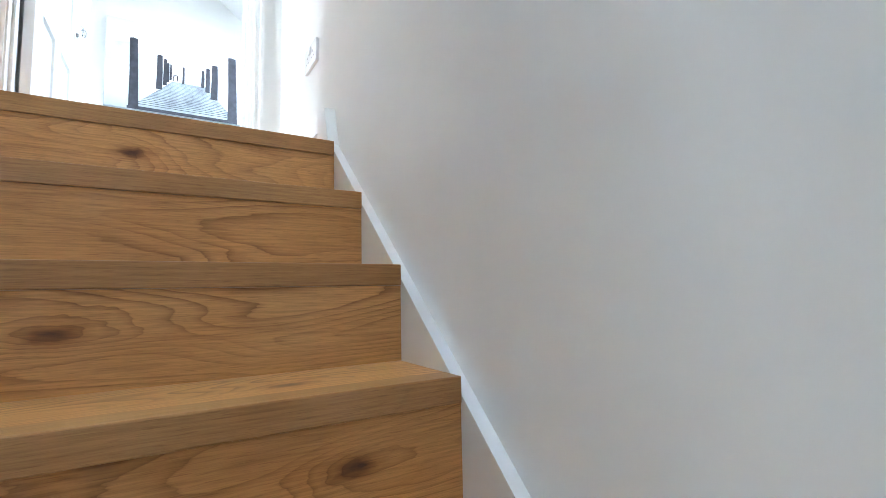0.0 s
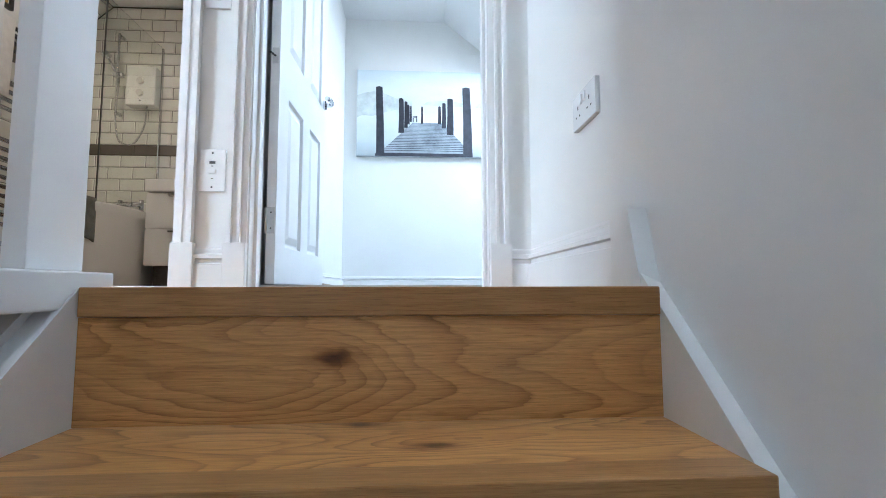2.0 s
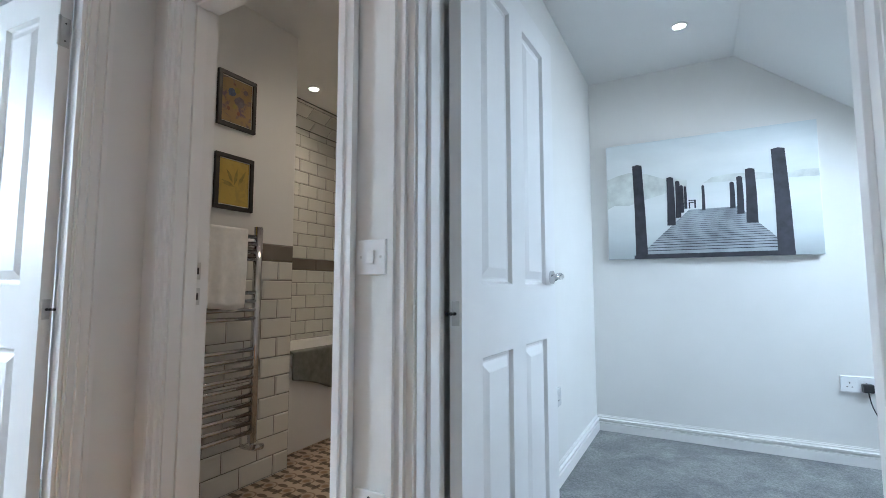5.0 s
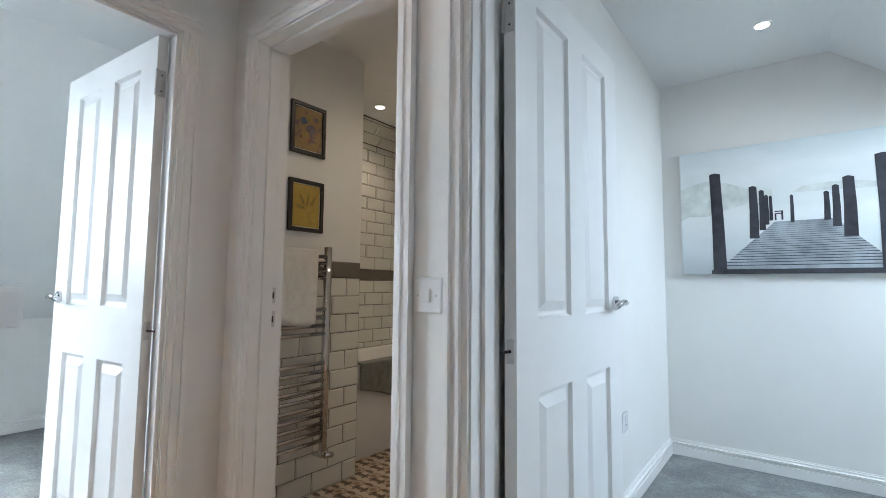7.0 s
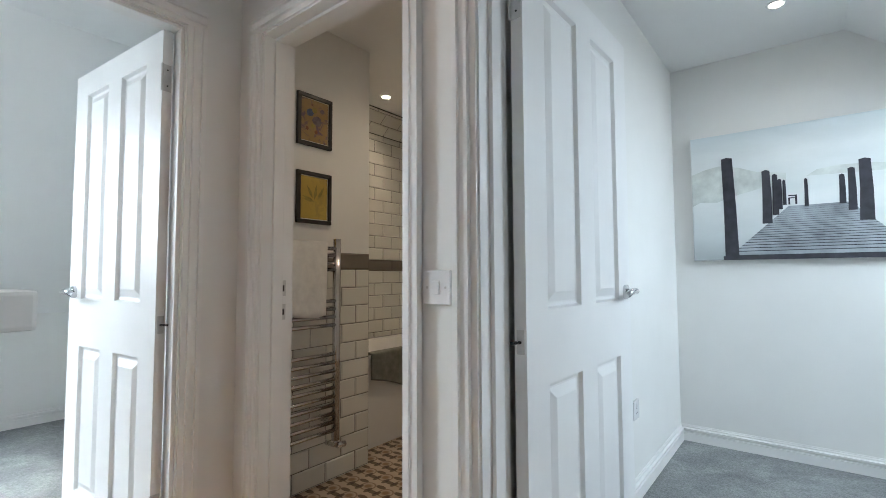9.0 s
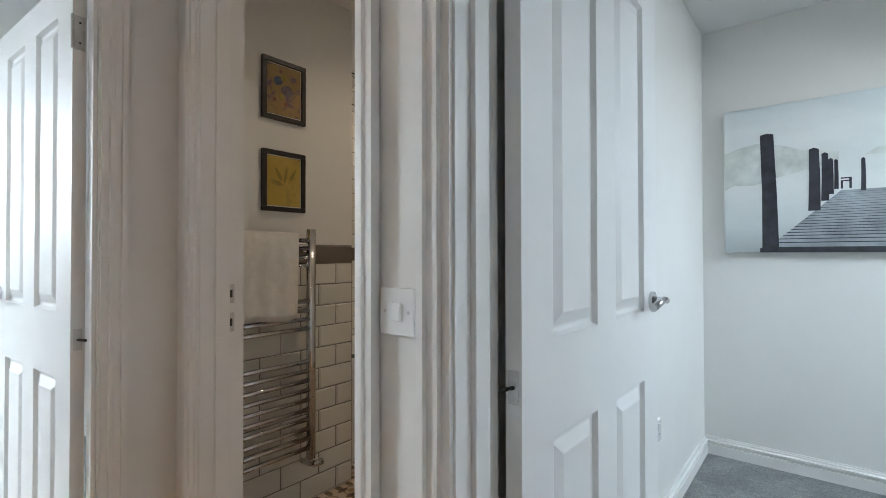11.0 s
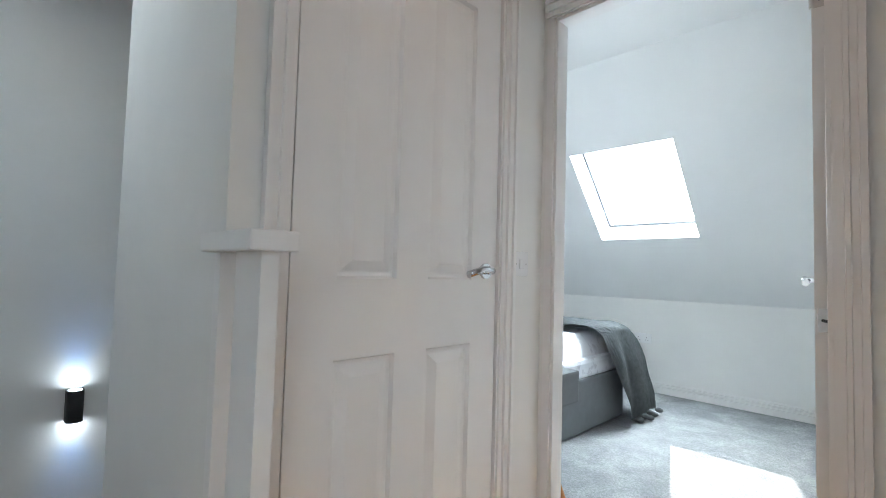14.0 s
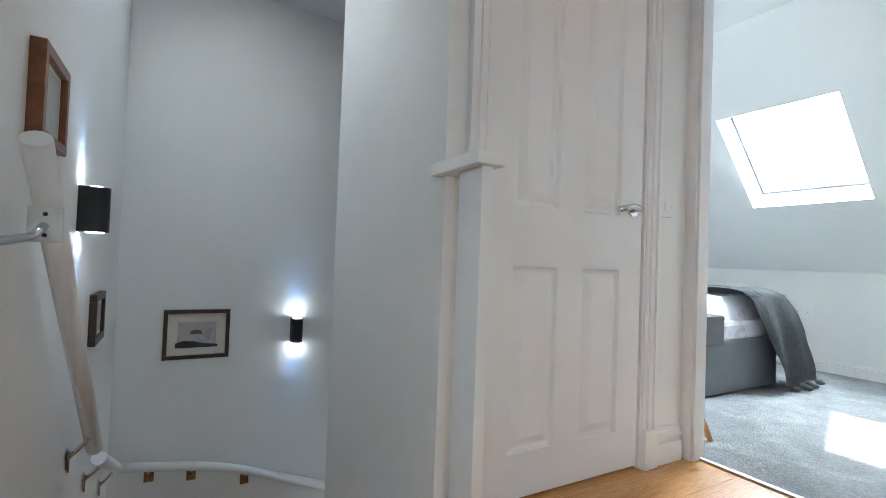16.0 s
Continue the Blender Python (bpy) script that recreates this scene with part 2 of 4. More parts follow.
PRINTG = print_material("pale_grey_print", (0.50, 0.50, 0.49), (0.42, 0.43, 0.44), (0.85, 0.85, 0.86), 9.0)
INK = simple("dark_ink", (0.045, 0.045, 0.055), 0.6, vary=0.3, scale=20)
LEAFG = simple("olive_ink", (0.30, 0.23, 0.055), 0.7, vary=0.3, scale=30)
BLUEP = simple("blue_ink", (0.07, 0.10, 0.17), 0.7, vary=0.4, scale=40)
VIOLET = simple("violet_ink", (0.15, 0.115, 0.12), 0.7, vary=0.4, scale=40)
LAKE = canvas_material()
HILL = simple("misty_hill_ink", (0.62, 0.65, 0.62), 0.6, vary=0.18, scale=14)
POST = simple("wet_post_ink", (0.040, 0.040, 0.052), 0.5, vary=0.35, scale=18)
DECK = simple("deck_ink", (0.33, 0.36, 0.39), 0.5, vary=0.35, scale=9)
BEDGREY = simple("grey_upholstery", (0.155, 0.165, 0.175), 0.85, vary=0.08, scale=12, relief=0.5, relief_scale=600, dist=0.001)
THROW = knit_material("charcoal_knit", (0.10, 0.108, 0.108))
DUVET = print_material("floral_duvet", (0.74, 0.75, 0.78), (0.50, 0.49, 0.53), (0.85, 0.85, 0.88), 13.0)
BEECH = simple("orange_wood", (0.48, 0.20, 0.06), 0.4, vary=0.15, scale=20)
GLASS = glass_material()
RED = simple("red_dot", (0.45, 0.02, 0.02), 0.4, relief=0)
BULB = glow("cool_led", (0.80, 0.92, 1.0), 30.0)
SPOTG = glow("warm_led", (1.0, 0.90, 0.75), 18.0)


# ---- mesh helpers ----
def bx(bm, x0, x1, y0, y1, z0, z1):
    m = Matrix.LocRotScale(((x0 + x1) / 2, (y0 + y1) / 2, (z0 + z1) / 2), None, (x1 - x0, y1 - y0, z1 - z0))
    return bmesh.ops.create_cube(bm, size=1, matrix=m)["verts"]


def boxes(*rows, bevel=0.0, seg=2):
    bm = bmesh.new()
    for r in rows:
        bx(bm, *r)
    if bevel:
        bmesh.ops.bevel(bm, geom=bm.edges[:], offset=bevel, segments=seg, affect='EDGES', profile=0.6)
    return bm


def prism(bm, pts, m, length):
    """Extrudes a closed outline (x, y) along z by length, then moves it by m."""
    lo = [bm.verts.new(m @ Vector((x, y, 0))) for x, y in pts]
    hi = [bm.verts.new(m @ Vector((x, y, length))) for x, y in pts]
    n = len(pts)
    bm.faces.new(lo[::-1])
    bm.faces.new(hi)
    for i in range(n):
        bm.faces.new((lo[i], lo[(i + 1) % n], hi[(i + 1) % n], hi[i]))
    return bm


def frame_axes(o, ex, ey, ez):
    m = Matrix((ex, ey, ez)).transposed().to_4x4()
    m.translation = o
    return m


def tube(bm, pts, r, seg=12):
    pts = [Vector(p) for p in pts]
    rings = []
    for i, p in enumerate(pts):
        d = (pts[min(i + 1, len(pts) - 1)] - pts[max(i - 1, 0)]).normalized()
        a = d.orthogonal().normalized() if not rings else (prev - d * prev.dot(d)).normalized()
        prev = a
        c = d.cross(a)
        rings.append([bm.verts.new(p + r * (math.cos(2 * math.pi * k / seg) * a + math.sin(2 * math.pi * k / seg) * c)) for k in range(seg)])
    for u, v in zip(rings, rings[1:]):
        for k in range(seg):
            bm.faces.new((u[k], u[(k + 1) % seg], v[(k + 1) % seg], v[k])).smooth = True
    bm.faces.new(rings[0][::-1])
    bm.faces.new(rings[-1])
    return bm


def disc(bm, m, r, depth, seg=24):
    bmesh.ops.create_cone(bm, cap_ends=True, segments=seg, radius1=r, radius2=r, depth=depth, matrix=m)
    return bm


def bend(pts, n=6):
    """Rounds the corners of a polyline with quadratic curves."""
    pts = [Vector(p) for p in pts]
    out = [pts[0]]
    for a, b, c in zip(pts, pts[1:], pts[2:]):
        r = min((a - b).length, (c - b).length) * 0.45
        p, q = b + (a - b).normalized() * r, b + (c - b).normalized() * r
        out += [p.lerp(b, k / n).lerp(b.lerp(q, k / n), k / n) for k in range(n + 1)]
    return out + [pts[-1]]


def finish(name, bm, material):
    me = bpy.data.meshes.new(name)
    bmesh.ops.recalc_face_normals(bm, faces=bm.faces[:])
    bm.to_mesh(me)
    bm.free()
    me.materials.append(material)
    return new(name, me)


def thing(name, bm, material, label, category, group="", kind=""):
    return tagged(finish(name, bm, material), label, category, group, kind)


def empty(name, label, category, group="", kind="", place=None):
    ob = tagged(new(name), label, category, group, kind)
    if place is not None:
        ob.matrix_world = place
    return ob


def part(name, bm, material, parent, label=""):
    ob = finish(name, bm, material)
    ob.parent = parent
    return tagged(ob, label)


def setting(name, bm, material, label, category):
    return thing(name, bm, material, label, category, kind="structure")


# ---- walls, floors, ceilings ----
TOP = 2.44
LOW = -2.6
setting("wall_north", boxes((-0.37, -0.135, 3.365, 3.49, -0.05, TOP), (0.642, 0.837, 3.365, 3.49, -0.05, TOP), (1.73, 3.32, 3.365, 3.49, -0.05, TOP),
                            (-0.135, 0.642, 3.365, 3.49, 2.015, TOP), (0.837, 1.73, 3.365, 3.49, 2.015, TOP)), WALL, "white painted landing wall with two doorways", "wall")
setting("wall_west", boxes((-0.37, -0.28, -0.6, 2.305, -0.25, TOP), (-0.37, -0.28, 3.18, 3.365, -0.05, TOP), (-0.37, -0.28, 2.305, 3.18, 2.015, TOP)),
        WALL, "white painted landing wall with a bedroom doorway", "wall")
setting("wall_south", boxes((-0.28, -0.05, 2.16, 2.288, -0.05, TOP), (0.775, 0.785, 2.16, 2.288, -0.05, TOP), (-0.05, 0.775, 2.16, 2.288, 2.015, TOP)),
        WALL, "white painted wall round a closed cupboard door", "wall")
setting("wall_east", boxes((1.855, 1.98, 0.28, 3.365, LOW, TOP)), WALL, "long white painted wall beside the stairs", "wall")
setting("wall_stair_left", boxes((0.785, 0.885, 1.19, 2.288, LOW, TOP), (0.785, 0.885, 2.288, 2.555, LOW, -0.0045)), WALL, "white painted wall on the inner side of the stairs", "wall")
setting("wall_stair_end", boxes((-0.28, 1.855, 0.28, 0.40, LOW, TOP)), WALL, "white painted wall at the turn of the stairs", "wall")
setting("wall_stair_low", boxes((-0.28, 0.785, 1.19, 1.30, LOW, TOP), (-0.37, -0.28, 0.28, 0.45, LOW, -0.25), (-0.37, -0.28, 1.15, 1.30, LOW, -0.25), (-0.37, -0.28, 0.45, 1.15, LOW, -1.35), (-0.37, -0.28, 0.45, 1.15, -0.55, -0.25)), WALL, "white painted wall over the lower flight", "wall")
setting("wall_cupboard_back", boxes((-0.28, 0.785, 1.6, 1.66, -0.05, TOP)), WALL, "plain wall behind the cupboard", "wall")
setting("ceiling_landing", boxes((-0.28, 1.855, 0.40, 0.85, 2.38, 2.437), (-0.28, 1.855, 1.75, 3.365, 2.38, 2.437), (-0.28, 1.05, 0.85, 1.75, 2.38, 2.437), (1.70, 1.855, 0.85, 1.75, 2.38, 2.437)), CEIL, "flat white ceiling over landing and stairs", "ceiling")
# bathroom
setting("wall_bath_west", boxes((-0.63, -0.521, 3.49, 4.284, -0.05, TOP), (-1.42, -0.63, 4.17, 4.284, -0.05, TOP)), WALL, "white bathroom wall with half-height tiles", "wall")
setting("wall_bath_alcove", boxes((-1.42, -1.306, 4.284, 5.676, -0.05, TOP)), WALL, "tiled wall along the bath", "wall")
setting("wall_bath_back", boxes((-1.42, 0.69, 5.676, 5.79, -0.05, TOP)), WALL, "tiled wall behind the shower", "wall")
setting("wall_between", boxes((0.69, 0.81, 3.49, 5.9, -0.05, 2.47)), WALL, "white wall between bathroom and bedroom", "wall")
setting("ceiling_bath", boxes((-1.13, 0.69, 3.49, 5.676, 2.395, 2.437)), CEIL, "flat white bathroom ceiling", "ceiling")
bm = bmesh.new()
prism(bm, [(-1.306, 2.24), (-1.13, 2.395), (-1.13, 2.437), (-1.306, 2.30)], frame_axes((0, 5.676, 0), Vector((1, 0, 0)), Vector((0, 0, 1)), Vector((0, -1, 0))), 1.39)
setting("ceiling_bath_slope", bm, CEIL, "narrow sloped strip of bathroom ceiling", "ceiling")
setting("floor_bath", boxes((-1.306, 0.69, 3.44, 5.676, -0.05, -0.004)), MOSAIC, "beige and brown patterned vinyl floor", "floor")
# carpeted bedroom behind the pier picture
setting("wall_bed1_back", boxes((0.81, 3.32, 5.78, 5.9, -0.05, 2.47)), WALL, "white bedroom wall behind the picture", "wall")
setting("wall_bed1_knee", boxes((3.2, 3.32, 3.49, 5.78, -0.05, 1.3)), WALL, "low white wall under the roof slope", "wall")
setting("ceiling_bed1", boxes((0.81, 1.70, 3.49, 5.78, 2.42, 2.47)), CEIL, "flat white bedroom ceiling", "ceiling")
setting("floor_bed1", boxes((0.81, 3.2, 3.47, 5.78, -0.05, 0.004)), CARPET, "grey cut-pile bedroom carpet", "floor")
# bedroom with the roof window
setting("wall_bed2_knee", boxes((-3.06, -2.94, -0.6, 3.6, -0.05, 0.86)), WALL, "low white wall under the roof slope", "wall")
setting("wall_bed2_north", boxes((-3.06, -0.63, 3.6, 3.72, -0.05, 2.5), (-0.63, -0.521, 3.37, 3.485, -0.05, 2.4)), WALL, "white bedroom wall beyond the open door", "wall")
setting("wall_bed2_south", boxes((-3.06, -0.37, -0.72, -0.6, -0.05, 2.5)), WALL, "white bedroom wall behind the bed", "wall")
setting("ceiling_bed2", boxes((-1.515, -0.37, -0.6, 3.6, 2.38, 2.43)), CEIL, "flat white bedroom ceiling", "ceiling")
setting("floor_bed2", boxes((-2.94, -0.33, -0.6, 3.6, -0.05, 0.004)), CARPET, "grey cut-pile bedroom carpet", "floor")


def roof_window(m, length, y0, y1, s0, s1, h0, h1, name, energy, number, tint=DAY):
    """A sloped ceiling with a deep roof window. m: slope space (x up the slope, y along the room, z outwards)."""
    t = 0.24
    ob = setting("ceiling_slope_" + name, boxes((0, s0, y0, y1, 0, t), (s1, length, y0, y1, 0, t), (s0, s1, y0, h0, 0, t), (s0, s1, h1, y1, 0, t)),
                 CEIL, "white sloped ceiling under the roof", "ceiling")
    ob.matrix_world = m
    w = empty("window_%d" % number, "white framed roof window with clear glass", "window", kind="structure", place=m)
    f = 0.05
    part("window_frame", boxes((s0, s1, h0, h0 + f, t - 0.05, t + 0.03), (s0, s1, h1 - f, h1, t - 0.05, t + 0.03), (s0, s0 + f, h0 + f, h1 - f, t - 0.05, t + 0.03),
                               (s1 - f, s1, h0 + f, h1 - f, t - 0.05, t + 0.03), bevel=0.004), TRIM, w)
    g = 0.012
    part("gasket", boxes((s0 + 0.002, s1 - 0.002, h0 + 0.0005, h0 + g, t - 0.06, t - 0.052), (s0 + 0.0005, s0 + g, h0 + g, h1 - g, t - 0.06, t - 0.052)), GASKET, w)
    pane = part("pane", boxes((s0 + f, s1 - f, h0 + f, h1 - f, t - 0.01, t + 0.006)), GLASS, w)
    pane.visible_shadow = False
    l = lamp("daylight_" + name, 'AREA', (0, 0, 0), energy, tint, size=s1 - s0 - 0.11, size_y=h1 - h0 - 0.11)
    l.matrix_world = m @ pose((s0 + s1) / 2, (h0 + h1) / 2, t + 0.04)
    return ob


# Unseen shaft, added so its edge keeps the stair light off the upper walls.
setting("fill_shaft", boxes((1.0, 1.05, 0.80, 1.80, 2.437, 3.25), (1.70, 1.75, 0.80, 1.80, 2.437, 3.25), (1.05, 1.70, 0.80, 0.85, 2.437, 3.25), (1.05, 1.70, 1.75, 1.80, 2.437, 3.25)), CEIL, "unseen white shaft added to narrow the stair fill light", "ceiling")
# Added roof window and area lamp, out of view, to brighten the stairwell.
fill_window_stairs = empty("window_3", "unseen white framed roof window added to light the stairs", "window", kind="structure")
part("window_frame", boxes((1.0, 1.10, 0.80, 1.80, 3.25, 3.31), (1.65, 1.75, 0.80, 1.80, 3.25, 3.31), (1.10, 1.65, 0.80, 0.90, 3.25, 3.31), (1.10, 1.65, 1.70, 1.80, 3.25, 3.31), bevel=0.004), TRIM, fill_window_stairs)
fill_pane_stairs = part("pane", boxes((1.10, 1.65, 0.90, 1.70, 3.275, 3.29)), GLASS, fill_window_stairs)
fill_pane_stairs.visible_shadow = False
lamp("fill_light_stairs", 'AREA', (1.375, 1.30, 3.30), 5.2, (0.72, 0.88, 1.0), (1.375, 1.301, 1.0), size=0.55, size_y=0.8)

# Hidden window with a fill lamp, added to lift the low stair walls.
fill_window_low = empty("window_4", "unseen white framed window added to light the lower flight", "window", kind="structure")
part("window_frame", boxes((-0.37, -0.32, 0.45, 0.50, -1.35, -0.55), (-0.37, -0.32, 1.10, 1.15, -1.35, -0.55), (-0.37, -0.32, 0.50, 1.10, -1.35, -1.30), (-0.37, -0.32, 0.50, 1.10, -0.60, -0.55), bevel=0.003), TRIM, fill_window_low)
fill_pane_low = part("pane", boxes((-0.352, -0.340, 0.50, 1.10, -1.30, -0.60)), GLASS, fill_window_low)
fill_pane_low.visible_shadow = False
lamp("fill_light_low", 'AREA', (-0.36, 0.80, -0.95), 1.0, (0.86, 0.94, 1.0), (1.0, 0.801, -0.95), size=0.6, size_y=0.7)

c2, k2 = math.cos(ROOF2), math.sin(ROOF2)
M2 = frame_axes((-2.94, 0, 0.798), Vector((c2, 0, k2)), Vector((0, 1, 0)), Vector((-k2, 0, c2)))
roof_window(M2, 2.157, -0.6, 3.6, 0.676, 1.499, 1.445, 2.20, "west", 36.0, 1)
c1, k1 = math.cos(ROOF1), math.sin(ROOF1)
M1 = frame_axes((3.2, 0, 1.22), Vector((-c1, 0, k1)), Vector((0, -1, 0)), Vector((k1, 0, c1)))
roof_window(M1, 1.93, -5.78, -3.49, 0.40, 1.29, -5.42, -4.42, "east", 11.5, 2, (0.75, 0.89, 1.0))

# ---- skirting boards ----
SKIRT = [(0, 0), (0.020, 0), (0.020, 0.080), (0.008, 0.083), (0.008, 0.097), (0.020, 0.100), (0.020, 0.112), (0.008, 0.116), (0.008, 0.130), (0.005, 0.134), (0.005, 0.142), (0, 0.142)]


def skirting(a, b, out, z=0.0, tall=1.0):
    """A length of moulded skirting from a to b on a wall whose face looks towards out."""
    a, b = Vector((*a, z)), Vector((*b, z))
    d = b - a
    bm = prism(bmesh.new(), [(p, q * tall) for p, q in SKIRT], frame_axes(a, Vector((*out, 0)), Vector((0, 0, 1)), d.normalized()), d.length)
    setting("baseboard", bm, TRIM, "white moulded skirting board", "skirting board")


skirting((1.855, 2.62), (1.855, 3.349), (-1, 0))
skirting((1.776, 3.365), (1.855, 3.365), (0, -1))
skirting((0.688, 3.365), (0.791, 3.365), (0, -1))
skirting((-0.28, 3.226), (-0.28, 3.349), (1, 0))
skirting((-0.264, 3.365), (-0.181, 3.365), (0, -1))
skirting((-0.264, 2.288), (-0.096, 2.288), (0, 1))
skirting((0.81, 5.764), (0.81, 3.50), (1, 0), 0.0, 0.72)
skirting((0.81, 5.78), (3.2, 5.78), (0, -1), 0.0, 0.72)
skirting((3.2, 3.49), (3.2, 5.764), (-1, 0), 0.0, 0.72)
skirting((-2.94, -0.6), (-2.94, 3.6), (1, 0), 0.0, 0.72)
skirting((-2.924, 3.6), (-0.63, 3.6), (0, -1), 0.0, 0.72)
skirting((-0.37, -0.6), (-0.37, 2.24), (-1, 0), 0.0, 0.72)

# ---- door frames ----
ARCH = [(0, 0), (0.064, 0), (0.064, 0.022), (0.049, 0.022), (0.047, 0.014), (0.032, 0.012), (0.030, 0.018), (0.020, 0.018), (0.018, 0.009), (0, 0.008)]
X, Y, Z = Vector((1, 0, 0)), Vector((0, 1, 0)), Vector((0, 0, 1))


def door_frame(number, place, w, t, h=1.985, left=True, right=True, plinth=True, back=True):
    """Lining, stops, architraves and plinth blocks. Local x runs across the opening, y into the wall (landing face at 0)."""
    f = empty("door_frame_%d" % number, "white painted door lining with moulded architraves", "door frame", kind="structure", place=place)
    part("jamb", boxes((-0.03, 0, -0.003, t + 0.003, 0, h)), TRIM, f)
    part("jamb", boxes((w, w + 0.03, -0.003, t + 0.003, 0, h)), TRIM, f)
    part("head", boxes((-0.03, w + 0.03, -0.003, t + 0.003, h, h + 0.03)), TRIM, f)
    part("door_stop", boxes((0, 0.012, t - 0.085, t - 0.042, 0, h), (w - 0.012, w, t - 0.085, t - 0.042, 0, h), (0.012, w - 0.012, t - 0.085, t - 0.042, h - 0.012, h), bevel=0.002), TRIM, f)
    zb = 0.15 if plinth else 0.0
    sides = [(-0.003, -Y)] + ([(t + 0.003, Y)] if back else [])
    for y, out in sides:
        z0 = zb if out == -Y else 0.0
        if left:
            part("architrave", prism(bmesh.new(), ARCH, frame_axes((-0.006, y, z0), -X, out, Z), h + 0.006 - z0), TRIM, f)
        if right:
            part("architrave", prism(bmesh.new(), ARCH, frame_axes((w + 0.006, y, z0), X, out, Z), h + 0.006 - z0), TRIM, f)
        x0, x1 = (-0.070 if left else -0.03), (w + 0.070 if right else w + 0.03)
        part("architrave", prism(bmesh.new(), ARCH, frame_axes((x0, y, h + 0.006), Z, out, X), x1 - x0), TRIM, f)
    if plinth:
        if left:
            part("plinth_block", boxes((-0.079, -0.003, -0.029, -0.004, 0, 0.152), bevel=0.002), TRIM, f)
        if right:
            part("plinth_block", boxes((w + 0.003, w + 0.079, -0.029, -0.004, 0, 0.152), bevel=0.002), TRIM, f)
    return f


door_frame(1, pose(0.867, 3.365, 0), 0.833, 0.125)
bath_frame = door_frame(2, pose(-0.105, 3.365, 0), 0.717, 0.125)
door_frame(3, pose(-0.28, 2.335, 0, 0, 0, 90), 0.815, 0.09, left=False)
door_frame(4, pose(0.745, 2.288, 0, 0, 0, 180), 0.765, 0.128, back=False)
for z in (0.93, 1.02):
    part("strike_plate", boxes((-0.104, -0.101, 3.440, 3.466, z - 0.03, z + 0.03), bevel=0.001), STEEL, bath_frame).matrix_parent_inverse = bath_frame.matrix_world.inverted()
    part("strike_hole", boxes((-0.1025, -0.100, 3.448, 3.459, z - 0.012, z + 0.012)), DARK, bath_frame).matrix_parent_inverse = bath_frame.matrix_world.inverted()
setting("threshold_bath", boxes((-0.105, 0.612, 3.425, 3.455, -0.003, 0.006), bevel=0.002), STEEL, "bright metal threshold strip", "threshold")
setting("threshold_bed1", boxes((0.867, 1.70, 3.462, 3.482, -0.003, 0.009), bevel=0.002), STEEL, "bright metal threshold strip", "threshold")
setting("threshold_bed2", boxes((-0.345, -0.325, 2.335, 3.15, -0.003, 0.009), bevel=0.002), STEEL, "bright metal threshold strip", "threshold")


# ---- doors ----
def panel_block(x0, x1, z0, z1):
    """A raised and fielded panel, both faces."""
    bm = bmesh.new()
    loops = [(0, 0.0175), (0.003, 0.0172), (0.009, 0.0045), (0.017, 0.0025), (0.022, 0.0030), (0.048, 0.0150), (0.050, 0.0158)]
    for sgn in (-1, 1):
        rings = [[bm.verts.new((x, sgn * d, z)) for x, z in ((x0 + i, z0 + i), (x1 - i, z0 + i), (x1 - i, z1 - i), (x0 + i, z1 - i))] for i, d in loops]
        for a, b in zip(rings, rings[1:]):
            for k in range(4):
                bm.faces.new((a[k], a[(k + 1) % 4], b[(k + 1) % 4], b[k]))
        bm.faces.new(rings[-1])
    return bm


def lever(parent, x, z, side, sgn):
    """Chrome lever on a round rose; side: face (+1 or -1), sgn: way in which the lever points along x."""
    y = side * 0.0175
    r = pose(x, y + side * 0.005, z, 90)
    h = part("door_handle", tube(bmesh.new(), bend([(x, y, z), (x, y + side * 0.045, z), (x + sgn * 0.05, y + side * 0.05, z + 0.008), (x + sgn * 0.125, y + side * 0.043, z - 0.012)]), 0.0112), CHROME, parent, "polished chrome lever handle")
    part("rose", disc(bmesh.new(), r, 0.026, 0.010), CHROME, h)


def door(number, place, w, label, hinge_side=1, hand=1):
    h = 1.980
    d = empty("door_%d" % number, label, "door", kind="structure", place=place)
    s, mu = 0.120, 0.113
    cw = (w - 2 * s - mu) / 2
    cols = ((s, s + cw), (s + cw + mu, w - s))
    rows = ((0.155, 0.770), (0.968, 1.880))
    b0 = 0.012
    part("leaf", boxes((0, s, -0.0175, 0.0175, b0, h), (w - s, w, -0.0175, 0.0175, b0, h), (cols[0][1], cols[1][0], -0.0175, 0.0175, b0, h),
                       *[(x0, x1, -0.0175, 0.0175, z0, z1) for x0, x1 in cols for z0, z1 in ((b0, rows[0][0]), (rows[0][1], rows[1][0]), (rows[1][1], h))]), DOORW, d)
    for x0, x1 in cols:
        for z0, z1 in rows:
            part("panel", panel_block(x0, x1, z0, z1), DOORW, d)
    lever(d, w - 0.058, 1.0, 1, -1)
    lever(d, w - 0.058, 1.0, -1, -1)
    part("latch_plate", boxes((w - 0.001, w + 0.0015, -0.012, 0.012, 0.95, 1.08)), STEEL, d)
    for z in (0.25, 1.80):
        hg = part("hinge", boxes((-0.002, 0.001, -0.013, 0.016, z - 0.05, z + 0.05)), STEEL, d, "brushed steel butt hinge")
        part("pin", tube(bmesh.new(), [(-0.004, hinge_side * 0.019, z - 0.05), (-0.004, hinge_side * 0.019, z + 0.05)], 0.0045), STEEL, hg)
        part("screw", disc(bmesh.new(), pose(-0.0025, 0, z + 0.03, 0, 90), 0.003, 0.002, 10), DARK, hg)
        part("screw", disc(bmesh.new(), pose(-0.0025, 0, z - 0.03, 0, 90), 0.003, 0.002, 10), DARK, hg)
    return d


